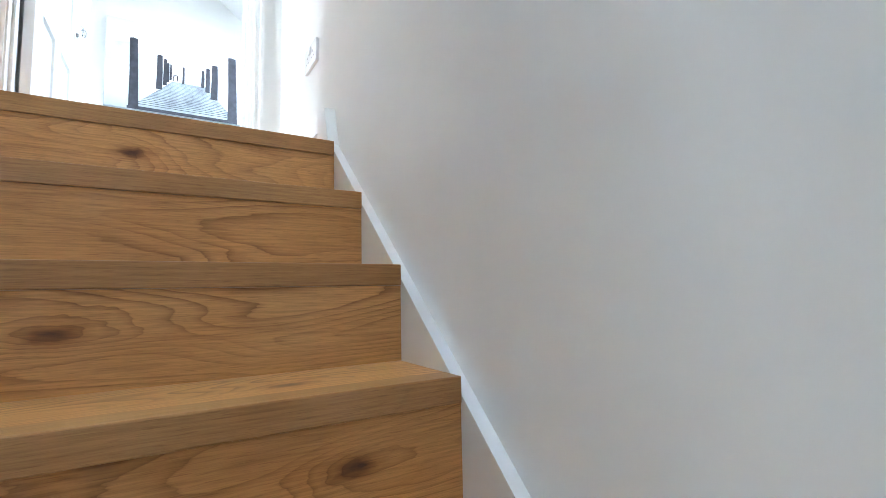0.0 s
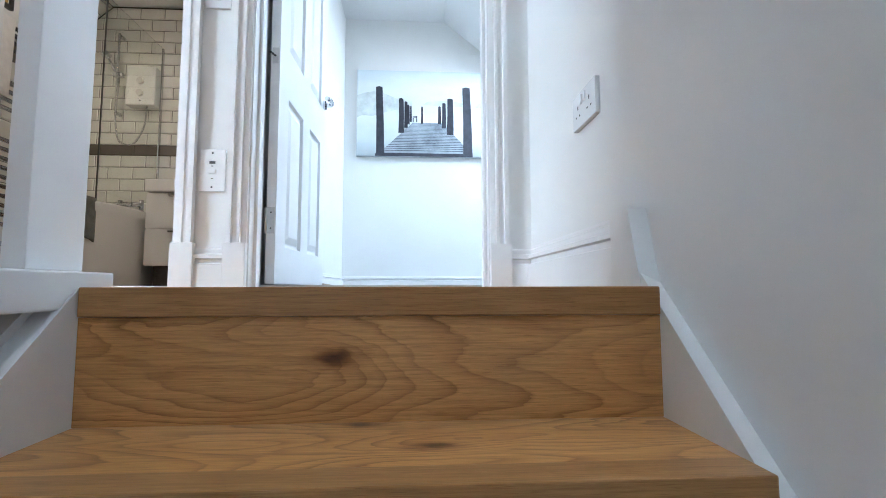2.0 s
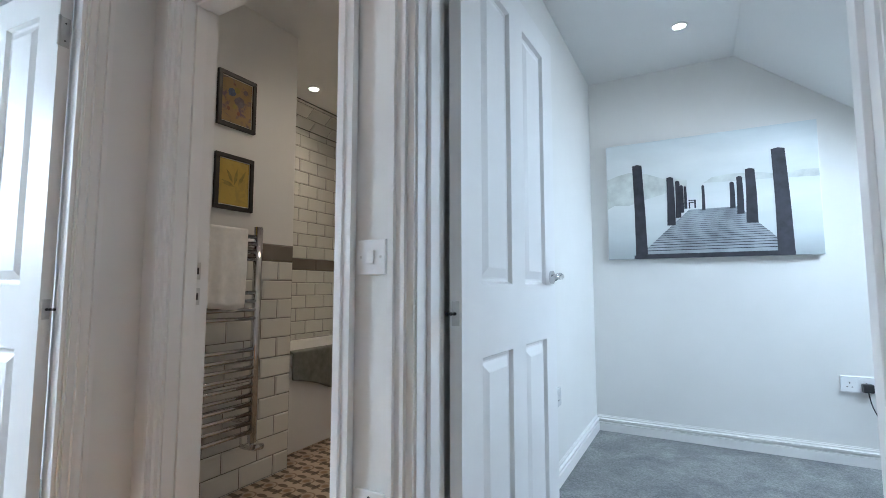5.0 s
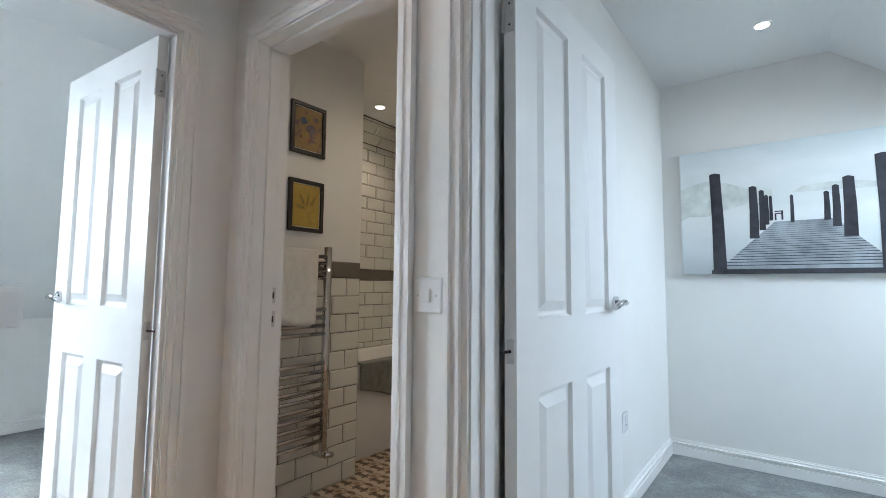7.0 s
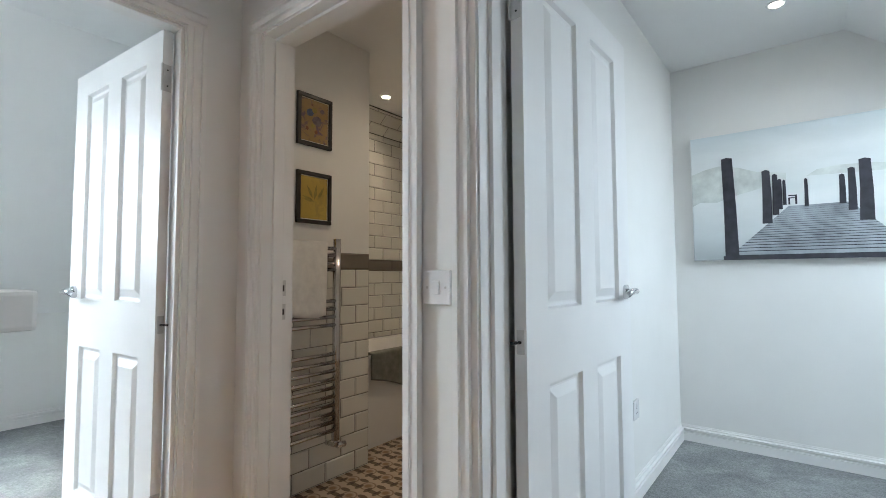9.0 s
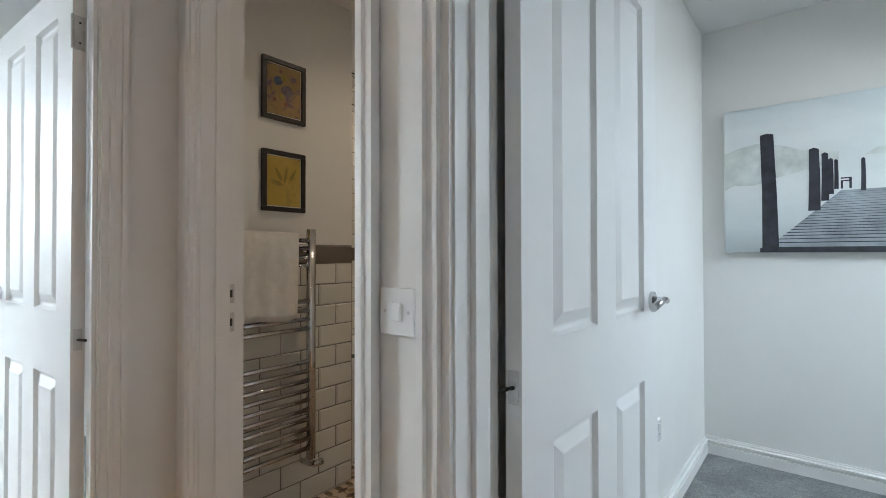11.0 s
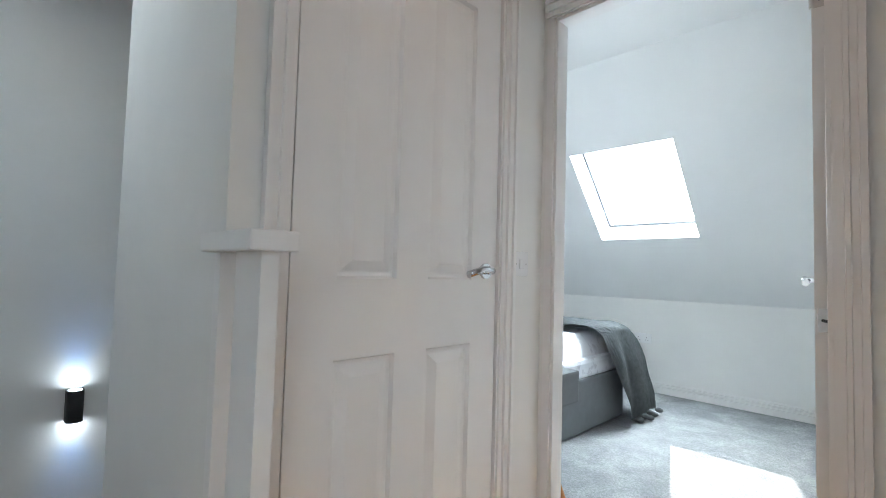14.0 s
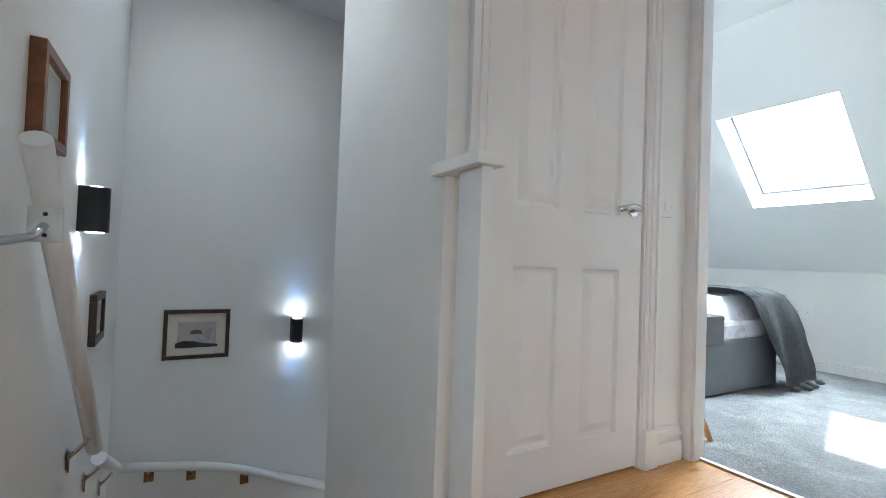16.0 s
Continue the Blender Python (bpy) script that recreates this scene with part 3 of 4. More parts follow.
def closer(parent_door, m):
    """A concealed chain closer in the hinge edge: plate and short black chain to the frame."""
    c = part("closer_plate", boxes((-0.002, 0.001, -0.011, 0.011, 0.862, 0.925), bevel=0.0008), STEEL, parent_door)
    ch = bmesh.new()
    for i in range(5):
        tube(ch, [(-0.001 - 0.006 * i, m * 0.002 * i, 0.893), (-0.007 - 0.006 * i, m * 0.002 * (i + 1), 0.893)], 0.0042 - 0.0012 * (i % 2), 8)
    part("chain", ch, BLACKM, c, "black closer chain")


d1 = door(1, pose(0.898, 3.498, 0.002, 0, 0, 88.5), 0.815, "white four-panel door standing open into the bedroom", 1)
closer(d1, 1)
d2 = door(2, pose(-0.354, 3.122, 0, 0, 0, 184.8), 0.785, "white four-panel door open into the sunlit bedroom", 1)
closer(d2, -1)
d3 = door(3, pose(0.737, 2.2645, 0, 0, 0, 180), 0.750, "closed white four-panel cupboard door on the landing", 1)
d4 = door(4, pose(0.598, 3.505, 0, 0, 0, 87), 0.68, "white four-panel bathroom door folded back inside", 1)

# ---- stairs ----
XL, XR = 0.95, 1.82
RISE, GO = 0.199, 0.222
stairs = empty("stairs", "oak-clad staircase with square nosings and white strings", "stairs", kind="structure")


def step(k):
    y, z = 2.447 - GO * k, -RISE * k
    back = y + GO + 0.0 if k else y + 0.10
    if k:
        part("tread", boxes((XL, XR, y + 0.05, back + 0.02, z - 0.022, z), bevel=0.001), OAKX, stairs).location.x = 0.0
    part("nosing", boxes((XL, XR, y - 0.004, y + 0.05, z - 0.043, z + 0.001), bevel=0.0025), NOSE, stairs)
    part("riser", boxes((XL, XR, y, y + 0.018, z - RISE + 0.0005, z - 0.0435)), OAKX, stairs)


for k in range(6):
    step(k)
# winders at the turn, then the lower flight along the end wall
zw = -RISE * 6
yw = 2.447 - GO * 6 + 0.0
part("winder", boxes((0.915, 1.855, 0.75, yw + GO, zw - 0.2, zw)), OAKX, stairs)
part("winder", boxes((0.915, 1.855, 0.40, 0.75, zw - RISE - 0.2, zw - RISE)), OAKX, stairs)
for i in range(5):
    part("lower_step", boxes((0.915 - 0.225 * (i + 1), 0.915 - 0.225 * i, 0.40, 1.19, LOW, zw - RISE * (i + 2))), OAKX, stairs)
def string_board(x, out, y_top, z_top, over):
    """A sloped white string board beside the treads."""
    yb = 2.447 - GO * 6
    dz = RISE / GO
    if over:
        pts = [(2.505, 0.142 - dz * 0.15), (2.505, -0.25), (yb, 0.142 - dz * (2.655 - yb) - 0.45), (yb, 0.142 - dz * (2.655 - yb))]
        bm = prism(bmesh.new(), pts, frame_axes((x, 0, 0), Y, Z, Vector((out, 0, 0))), 0.0345)
        bm.verts.ensure_lookup_table()
        for i in (0, 3):                # the top edge stands a little proud of the wall line
            bm.verts[i].co.z += 0.016
        return bm
    pts = [(y_top, z_top), (y_top, z_top - 0.35), (yb, z_top - dz * (y_top - yb) - 0.42), (yb, z_top - dz * (y_top - yb))]
    return prism(bmesh.new(), pts, frame_axes((x, 0, 0), Y, Z, Vector((out, 0, 0))), 0.063)


part("string", string_board(1.8205, 1, 2.47, 0.022, 1), WALL, stairs, "white painted sloped string board")
part("end_board", prism(bmesh.new(), [(2.62, -0.25), (2.62, 0.142), (2.545, 0.142), (2.43, -0.25)], frame_axes((1.8200, 0, 0), Y, Z, X), 0.035), WALL, stairs)
part("string", string_board(0.886, 1, 2.447, -0.001, 0), TRIM, stairs, "white painted sloped string board")
part("bead", prism(bmesh.new(), [(2.45, 0.0), (2.45, 0.018), (1.115, 0.018 - RISE / GO * 1.335), (1.115, -RISE / GO * 1.335)], frame_axes((0.886, 0, 0), Y, Z, X), 0.03), TRIM, stairs)

# ---- guard beside the stair head: boards between a low rail and a cap ----
guard = empty("balustrade", "short white balustrade of flat boards with a capping rail", "balustrade", kind="structure")
part("baluster", boxes((0.872, 0.905, 2.292, 2.325, 0.026, 1.022), bevel=0.0015), TRIM, guard)
part("baluster", boxes((0.872, 0.905, 2.405, 2.515, 0.026, 1.022), bevel=0.0015), TRIM, guard)
part("cap", boxes((0.846, 0.934, 2.290, 2.537, 1.022, 1.058), bevel=0.004), TRIM, guard)
part("base_rail", boxes((0.850, 0.945, 2.262, 2.53, -0.032, 0.024), bevel=0.003), TRIM, guard)

# ---- handrails ----
def handrail(pts, brackets, label):
    h = empty("handrail", label, "handrail", kind="structure")
    part("rail", tube(bmesh.new(), bend(pts), 0.025, 16), TRIM, h)
    for wall, p in brackets:
        p, wall = Vector(p), Vector(wall)
        b = part("bracket", tube(bmesh.new(), bend([wall, wall.lerp(p, 0.6) + Vector((0, 0, -0.05)) * 0 + Vector((0, 0, wall.z - p.z)) * 0.2, p + Vector((0, 0, -0.02))]), 0.007, 10), CHROME, h, "chrome rail bracket")
        n = (Vector((p.x, p.y, 0)) - Vector((wall.x, wall.y, 0))).normalized()
        plate = bmesh.new()
        bx(plate, -0.024, 0.024, -0.034, 0.034, -0.0, 0.006)
        bmesh.ops.transform(plate, matrix=frame_axes(wall, Z.cross(n), Z, n), verts=plate.verts[:])
        part("plate", plate, CHROME, b)
    return h


handrail([(1.795, 2.375, 0.975), (1.795, 1.42, 0.06)], [ ((1.855, 1.55, 0.08), (1.795, 1.53, 0.16))], "white round handrail on chrome brackets beside the stairs")
handrail([(1.795, 1.30, -0.02), (1.795, 0.56, -0.36)], [((1.855, 1.2, -0.14), (1.795, 1.18, -0.07)), ((1.855, 0.75, -0.36), (1.795, 0.73, -0.28))], "short white round handrail at the turn")
handrail([(1.79, 0.46, -0.40), (1.31, 0.46, -0.47), (0.55, 0.46, -0.77)], [((x, 0.40, z - 0.07), (x, 0.46, z)) for x, z in ((1.66, -0.42), (1.45, -0.45), (1.16, -0.53))], "white round handrail on the end wall")


grab = empty("support_bar", "chrome rail bracket arm with a square screwed plate", "handrail")
part("bar", tube(bmesh.new(), bend([(1.775, 2.385, 0.815), (1.782, 2.42, 0.795), (1.800, 2.51, 0.783), (1.852, 2.66, 0.783)]), 0.008, 10), CHROME, grab)
gp = part("plate", boxes((1.748, 1.800, 2.378, 2.384, 0.785, 0.850), bevel=0.001), STEEL, grab, "square steel plate")
for z in (0.798, 0.837):
    part("screw", disc(bmesh.new(), pose(1.774, 2.3845, z, 90), 0.004, 0.002, 10), DARK, gp)


# ---- wall lights ----
def wall_light(place, label):
    """A black half-round up-and-down light. Local y points out of the wall."""
    e = empty("wall_light", label, "wall light", "black stair lights", place=place)
    out = [(-0.034, 0), (0.034, 0)] + [(0.034 * math.cos(a), 0.05 + 0.034 * math.sin(a)) for a in np.linspace(0, math.pi, 14)]
    bm = prism(bmesh.new(), out[::1], frame_axes((0, 0, -0.075), X, Y, Z), 0.15)
    part("housing", bm, BLACKM, e)
    for s in (-1, 1):
        part("lens", disc(bmesh.new(), pose(0, 0.045, s * 0.0755), 0.024, 0.003), BULB, e, "glowing cool white lens")
        l = lamp("wall_light_beam", 'SPOT', (0, 0, 0), 1.15, COOL, cone=70, soft=0.02)
        l.matrix_world = place @ pose(0, 0.048, s * 0.083, 180 if s > 0 else 0)


wall_light(pose(0.892, 0.40, 0.30), "black half-round up-and-down wall light, lit")
wall_light(pose(1.855, 1.56, 0.905, 0, 0, 90), "black half-round up-and-down wall light beside the handrail, lit")


# ---- framed pictures ----
def framed(name, place, w, h, frame_mat, mount_mat, print_mat, label, fw=0.02, mount=0.03, depth=0.02, group=""):
    """A framed print; local x right, z up, y out of the wall. Origin at the middle of its back."""
    e = empty(name, label, "picture", group, place=place)
    a, b = w / 2, h / 2
    part("frame", boxes((-a, a, 0, depth, b - fw, b), (-a, a, 0, depth, -b, -b + fw), (-a, -a + fw, 0, depth, -b + fw, b - fw), (a - fw, a, 0, depth, -b + fw, b - fw), bevel=0.002), frame_mat, e)
    part("mount", boxes((-a + fw, a - fw, 0.002, depth * 0.5, -b + fw, b - fw)), mount_mat, e)
    pr = part("print", boxes((-a + fw + mount, a - fw - mount, depth * 0.5, depth * 0.5 + 0.001, -b + fw + mount, b - fw - mount)), print_mat, e)
    return e, pr


WESTF = frame_axes((0, 0, 0), -Y, X, Z)      # faces +x
sea, pr = framed("picture", pose(1.455, 0.40, 0.295), 0.345, 0.285, FRAMED, MOUNT, SEA, "dark framed sea view with pale mount on the stair wall", 0.022, 0.05)
bm = prism(bmesh.new(), [(-0.11, -0.078), (0.11, -0.078), (0.11, -0.05), (0.07, -0.038), (0.01, -0.042), (-0.03, -0.055), (-0.11, -0.062)], frame_axes((0, 0.0115, 0), X, Z, Y), 0.001)
part("headland", bm, INK, pr, "dark headland").matrix_parent_inverse = Matrix()
bm = prism(bmesh.new(), [(-0.04, 0.0), (0.03, 0.0), (0.02, 0.02), (-0.01, 0.028), (-0.03, 0.018)], frame_axes((0, 0.0115, 0), -X, Z, Y), -0.001)
part("island", bm, VIOLET, pr)
EASTF = frame_axes((1.855, 0, 0), Y, -X, Z)   # faces -x
framed("picture", EASTF @ pose(2.075, 0, 1.118), 0.24, 0.215, FRAMEW, PAPERW, PRINTG, "walnut framed print above the stair handrail", 0.024, 0.012, 0.03)
framed("picture", EASTF @ pose(1.14, 0, 0.495), 0.24, 0.20, FRAMED, PAPERW, PRINTG, "small walnut framed print low on the stair wall", 0.028, 0.02, 0.025)
BF = Matrix.Translation((-0.521, 0, 0)) @ WESTF
pa, pr = framed("picture", BF @ pose(-3.893, 0, 1.872), 0.214, 0.270, FRAMEB, PAPERW, FLOWER, "black framed violet botanical print on the bathroom wall", 0.020, 0.005, 0.018, "botanical prints")
rng = random.Random(4)
for i, (cx, cz, r) in enumerate(((0.032, 0.040, 0.024), (-0.012, 0.002, 0.030), (-0.046, 0.062, 0.014), (0.004, 0.058, 0.018), (-0.008, -0.055, 0.011), (0.048, -0.046, 0.010), (0.018, 0.084, 0.008), (0.014, -0.026, 0.013))):
    pts = [(cx + r * (0.75 + 0.35 * rng.random()) * math.cos(a), cz + r * (0.75 + 0.35 * rng.random()) * math.sin(a)) for a in np.linspace(0, 2 * math.pi, 9)[:-1]]
    part("petal", prism(bmesh.new(), pts, frame_axes((0, 0.0101 + 0.0001 * i, 0), X, Z, Y), 0.0006), (BLUEP, VIOLET, VIOLET, LEAFG, FRAMEW, FRAMEW, FRAMEW, LEAFG)[i], pr)
pb, pr = framed("picture", BF @ pose(-3.893, 0, 1.468), 0.212, 0.268, FRAMEB, PAPERW, LEAFP, "black framed yellow leaf print on the bathroom wall", 0.020, 0.005, 0.018, "botanical prints")
for i, (x, z, ln, ang) in enumerate([(0.0, -0.01, 0.085, 100), (-0.02, -0.01, 0.09, 118), (0.01, 0.0, 0.07, 60), (0.0, -0.02, 0.075, 20), (0.005, -0.015, 0.06, 5)]):
    a = radians(ang)
    d, n = Vector((math.cos(a), math.sin(a))), Vector((-math.sin(a), math.cos(a)))
    pts = [Vector((x, z)) + d * ln * t + n * 0.010 * s for t, s in ((0, 0), (0.35, 1), (0.75, 0.6), (1, 0), (0.7, -0.5), (0.3, -0.8))]
    part("leaf", prism(bmesh.new(), [tuple(p) for p in pts], frame_axes((0, 0.0101 + 0.0001 * i, 0), X, Z, Y), 0.0006), LEAFG, pr)

# ---- canvas of a pier on a lake ----
CX, CZ, CW, CH = 0.925, 1.15, 1.16, 0.78
canvas = empty("canvas_picture", "large unframed canvas of a wooden pier on a misty lake", "picture")
part("canvas", boxes((CX, CX + CW, 5.74, 5.78, CZ, CZ + CH), bevel=0.003), LAKE, canvas)


def ink(name, pts, material, layer, parent=canvas):
    m = frame_axes((CX, 5.7402 - 0.0005 * layer, CZ), X * CW, Z * CH, -Y)
    return part(name, prism(bmesh.new(), pts, m, 0.0005), material, parent)


ink("hill", [(0.002, 0.44), (0.04, 0.47), (0.12, 0.46), (0.2, 0.50), (0.42, 0.58), (0.42, 0.64), (0.3, 0.67), (0.22, 0.72), (0.13, 0.75), (0.06, 0.73), (0.002, 0.70)], HILL, 1)
ink("hill", [(0.50, 0.60), (0.7, 0.59), (0.85, 0.585), (0.998, 0.575), (0.998, 0.63), (0.93, 0.635), (0.85, 0.615), (0.75, 0.645), (0.62, 0.655), (0.54, 0.64)], HILL, 1)
deck = ink("deck", [(0.17, 0.03), (0.88, 0.03), (0.655, 0.39), (0.425, 0.39)], DECK, 1)
for i in range(20):
    v = 0.03 + 0.36 * (i / 20) ** 0.8
    f = (v - 0.03) / 0.36
    x0, x1 = 0.17 + f * 0.255, 0.88 - f * 0.225
    ink("plank_gap", [(x0, v), (x1, v), (x1, v + 0.006 * (1.1 - f)), (x0, v + 0.006 * (1.1 - f))], POST, 2, deck)
ink("deck_edge", [(0.14, 0.0), (0.885, 0.0), (0.885, 0.03), (0.14, 0.03)], POST, 2)
for u0, u1, v0, v1 in ((0.137, 0.20, 0.0, 0.81), (0.80, 0.872, 0.0, 0.82), (0.316, 0.358, 0.27, 0.677), (0.36, 0.387, 0.33, 0.64), (0.383, 0.402, 0.37, 0.60), (0.403, 0.418, 0.40, 0.59),
                       (0.488, 0.504, 0.38, 0.585), (0.686, 0.738, 0.257, 0.684), (0.648, 0.68, 0.33, 0.63), (0.617, 0.642, 0.38, 0.59)):
    s = 0.10 * (u1 - u0)
    lean = 0.012 if v1 > 0.8 else 0.0
    ink("post", [(u0 + lean, v0), (u1 + lean, v0), (u1 + lean * 0.4, (v0 + v1) / 2), (u1 - s, v1 - 0.01), (u0 + (u1 - u0) / 2, v1), (u0 + s, v1 - 0.008), (u0 + lean * 0.5 + s, (v0 + v1) / 2)], POST, 3)
ink("bench", [(0.425, 0.40), (0.432, 0.40), (0.432, 0.445), (0.452, 0.445), (0.452, 0.40), (0.46, 0.40), (0.46, 0.47), (0.425, 0.47), (0.425, 0.462), (0.452, 0.462), (0.452, 0.452), (0.425, 0.452)], POST, 3)


# ---- switches and sockets (local x right, z up, y out of the wall) ----
def plate(name, place, w, h, label, cat, depth=0.010):
    e = empty(name, label, cat, place=place)
    part("faceplate", boxes((-w / 2, w / 2, 0, depth, -h / 2, h / 2), bevel=0.003), PLASTIC, e)
    return e


def light_switch(place):
    e = plate("light_switch", place, 0.088, 0.088, "white single rocker light switch with chrome screws", "light switch")
    part("rocker", boxes((-0.011, 0.011, 0.0095, 0.014, -0.017, 0.017), bevel=0.0015), PLASTIC, e)
    for x in (-0.03, 0.03):
        part("screw", disc(bmesh.new(), pose(x, 0.0101, 0, 90), 0.0035, 0.001, 12), STEEL, e)


def sockets(place, label, gang=2):
    w = 0.147 if gang == 2 else 0.086
    e = plate("wall_socket", place, w, 0.087, label, "socket", 0.012)
    for cx in ((-0.036, 0.036) if gang == 2 else (0.0,)):
        part("rocker", boxes((cx * 0.28 - 0.006, cx * 0.28 + 0.006, 0.0115, 0.016, 0.01, 0.032), bevel=0.001), PLASTIC, e)
        for x, z, a, b in ((cx, 0.008, 0.0022, 0.0045), (cx - 0.011, -0.014, 0.0035, 0.0022), (cx + 0.011, -0.014, 0.0035, 0.0022)):
            part("pin_hole", boxes((x - a, x + a, 0.0115, 0.0124, z - b, z + b)), DARK, e)
    return e


NF = frame_axes((0, 3.365, 0), -X, -Y, Z)
light_switch(NF @ pose(-0.735, 0, 1.037))
iso = plate("isolator_switch", NF @ pose(-0.738, 0, 0.405), 0.088, 0.150, "white tall isolator switch with indicator", "switch")
part("rocker", boxes((-0.013, 0.013, 0.0095, 0.014, -0.012, 0.002), bevel=0.001), PLASTIC, iso)
part("indicator", boxes((-0.010, 0.010, 0.0095, 0.0112, 0.022, 0.031)), DARK, iso, "dark red indicator window")
for z in (-0.06, 0.06):
    part("screw", disc(bmesh.new(), pose(0, 0.0101, z, 90), 0.0035, 0.001, 12), DARK, iso)
for z in (-0.03, 0.014):
    part("mark", boxes((-0.003, 0.003, 0.0095, 0.0104, z - 0.0015, z + 0.0015)), DARK, iso)
sockets(EASTF @ pose(2.803, 0, 0.437), "white double socket on the landing wall")
light_switch(pose(-0.140, 2.288, 1.03))
BK = frame_axes((0, 5.78, 0), -X, -Y, Z)
sockets(BK @ pose(-2.19, 0, 0.435), "white double socket low on the bedroom wall")
plug = empty("plug", "black mains plug with hanging lead", "plug", place=BK @ pose(-2.226, 0.012, 0.425))
part("body", boxes((-0.024, 0.024, 0, 0.035, -0.026, 0.02), bevel=0.007), BLACKM, plug)
part("lead", tube(bmesh.new(), bend([(0, 0.02, -0.024), (-0.01, 0.03, -0.10), (-0.08, 0.05, -0.26), (-0.14, 0.08, -0.405)]), 0.003, 8), BLACKM, plug)
sockets(frame_axes((0.81, 0, 0), -Y, X, Z) @ pose(-4.77, 0, 0.42), "white single socket behind the open door", 1)
sockets(frame_axes((-2.94, 0, 0), -Y, X, Z) @ pose(-1.615, 0, 0.455), "white double socket on the low bedroom wall")


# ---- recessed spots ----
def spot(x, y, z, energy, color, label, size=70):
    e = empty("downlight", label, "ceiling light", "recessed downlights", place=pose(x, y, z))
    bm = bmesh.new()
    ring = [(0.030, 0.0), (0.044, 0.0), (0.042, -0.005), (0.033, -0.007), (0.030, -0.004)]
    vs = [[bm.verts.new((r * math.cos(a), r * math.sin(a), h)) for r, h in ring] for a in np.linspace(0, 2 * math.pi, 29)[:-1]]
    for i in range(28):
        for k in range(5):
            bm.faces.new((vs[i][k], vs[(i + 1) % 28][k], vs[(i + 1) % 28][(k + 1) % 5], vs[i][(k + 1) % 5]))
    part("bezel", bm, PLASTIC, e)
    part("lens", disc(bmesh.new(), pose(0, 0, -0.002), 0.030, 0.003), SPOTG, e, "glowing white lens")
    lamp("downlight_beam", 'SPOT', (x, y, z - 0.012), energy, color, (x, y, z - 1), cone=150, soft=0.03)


spot(1.414, 5.24, 2.42, 1.5, (1.0, 0.95, 0.88), "recessed white downlight in the bedroom ceiling, lit")
spot(-0.94, 2.266, 2.38, 1.5, (1.0, 0.95, 0.88), "recessed white downlight in the sunlit bedroom ceiling, lit")
spot(-0.93, 4.83, 2.395, 8.6, WARM, "recessed downlight over the bath, lit")
spot(0.15, 4.3, 2.395, 8.6, WARM, "recessed downlight in the bathroom ceiling, lit")
# No fitting is known here: this downlight is added as warm landing fill.
spot(0.45, 2.85, 2.38, 3.1, (1.0, 0.61, 0.38), "unseen recessed downlight added to fill the landing, lit")

# ---- bathroom things ----
rail = empty("towel_radiator", "chrome ladder towel radiator with round bars", "radiator")
for y in (3.545, 3.978):
    part("upright", tube(bmesh.new(), [(-0.43, y, 0.235), (-0.43, y, 1.255)], 0.021, 14), CHROME, rail)
zs = [0.2875 + 0.0425 * i for i in range(10)] + [0.816, 0.857, 0.897, 0.937, 1.097, 1.132, 1.170, 1.205]
for z in zs:
    part("bar", tube(bmesh.new(), [(-0.425, 3.555, z), (-0.425, 3.968, z)], 0.0105, 12), CHROME, rail)
for y in (3.58, 3.945):
    for z in (0.34, 1.17):
        part("bracket", disc(bmesh.new(), pose(-0.47, y, z, 0, 90), 0.016, 0.085), CHROME, rail)
for y in (3.545, 3.978):
    v = part("valve", tube(bmesh.new(), bend([(-0.43, y, 0.24), (-0.43, y, 0.205), (-0.505, y, 0.205)]), 0.011), CHROME, rail)
    part("knob", tube(bmesh.new(), [(-0.43, y + 0.008, 0.205), (-0.43, y + 0.06, 0.20)], 0.015), CHROME, v)


def draped(x0, x1, y0, y1, zt, zf, zb, thick, wave, seed, n=26, slant=0.0):
    """Cloth hung over a bar that runs along y: front flap, fold, back flap."""
    r = random.Random(seed)
    ph = [r.uniform(0, 6) for _ in range(4)]
    bm = bmesh.new()
    prof = [(x1, zf + (zt - zf) * i / 12) for i in range(12)] + [(x1 + (x0 - x1) * (0.5 - 0.5 * math.cos(a)), zt + 0.012 * math.sin(a)) for a in np.linspace(0, math.pi, 7)] + [(x0, zt - (zt - zb) * i / 8) for i in range(1, 9)]
    rows = []
    for j in range(n + 1):
        y = y0 + (y1 - y0) * j / n
        row = []
        for i, (x, z) in enumerate(prof):
            k = max(0.0, (zt - z) / max(0.01, zt - zf))
            w = wave * k * (math.sin(9 * j / n * 2 + ph[0]) + 0.6 * math.sin(17 * j / n + ph[1] + 2 * k))
            row.append(bm.verts.new((x + w * (1 if x > (x0 + x1) / 2 else 0.2), y + wave * 0.6 * k * math.sin(4 * k + ph[2]), z + (0.006 * math.sin(6 * j / n + ph[3]) + slant * (0.5 - j / n)) * k)))
        rows.append(row)
    for a, b in zip(rows, rows[1:]):
        for i in range(len(prof) - 1):
            bm.faces.new((a[i], a[i + 1], b[i + 1], b[i])).smooth = True
    bmesh.ops.recalc_face_normals(bm, faces=bm.faces[:])
    bmesh.ops.solidify(bm, geom=bm.faces[:], thickness=thick)
    return bm


thing("towel", draped(-0.445, -0.402, 3.645, 3.897, 1.228, 0.868, 0.98, 0.006, 0.005, 2), TOWEL, "white hand towel hung over the chrome radiator", "towel")

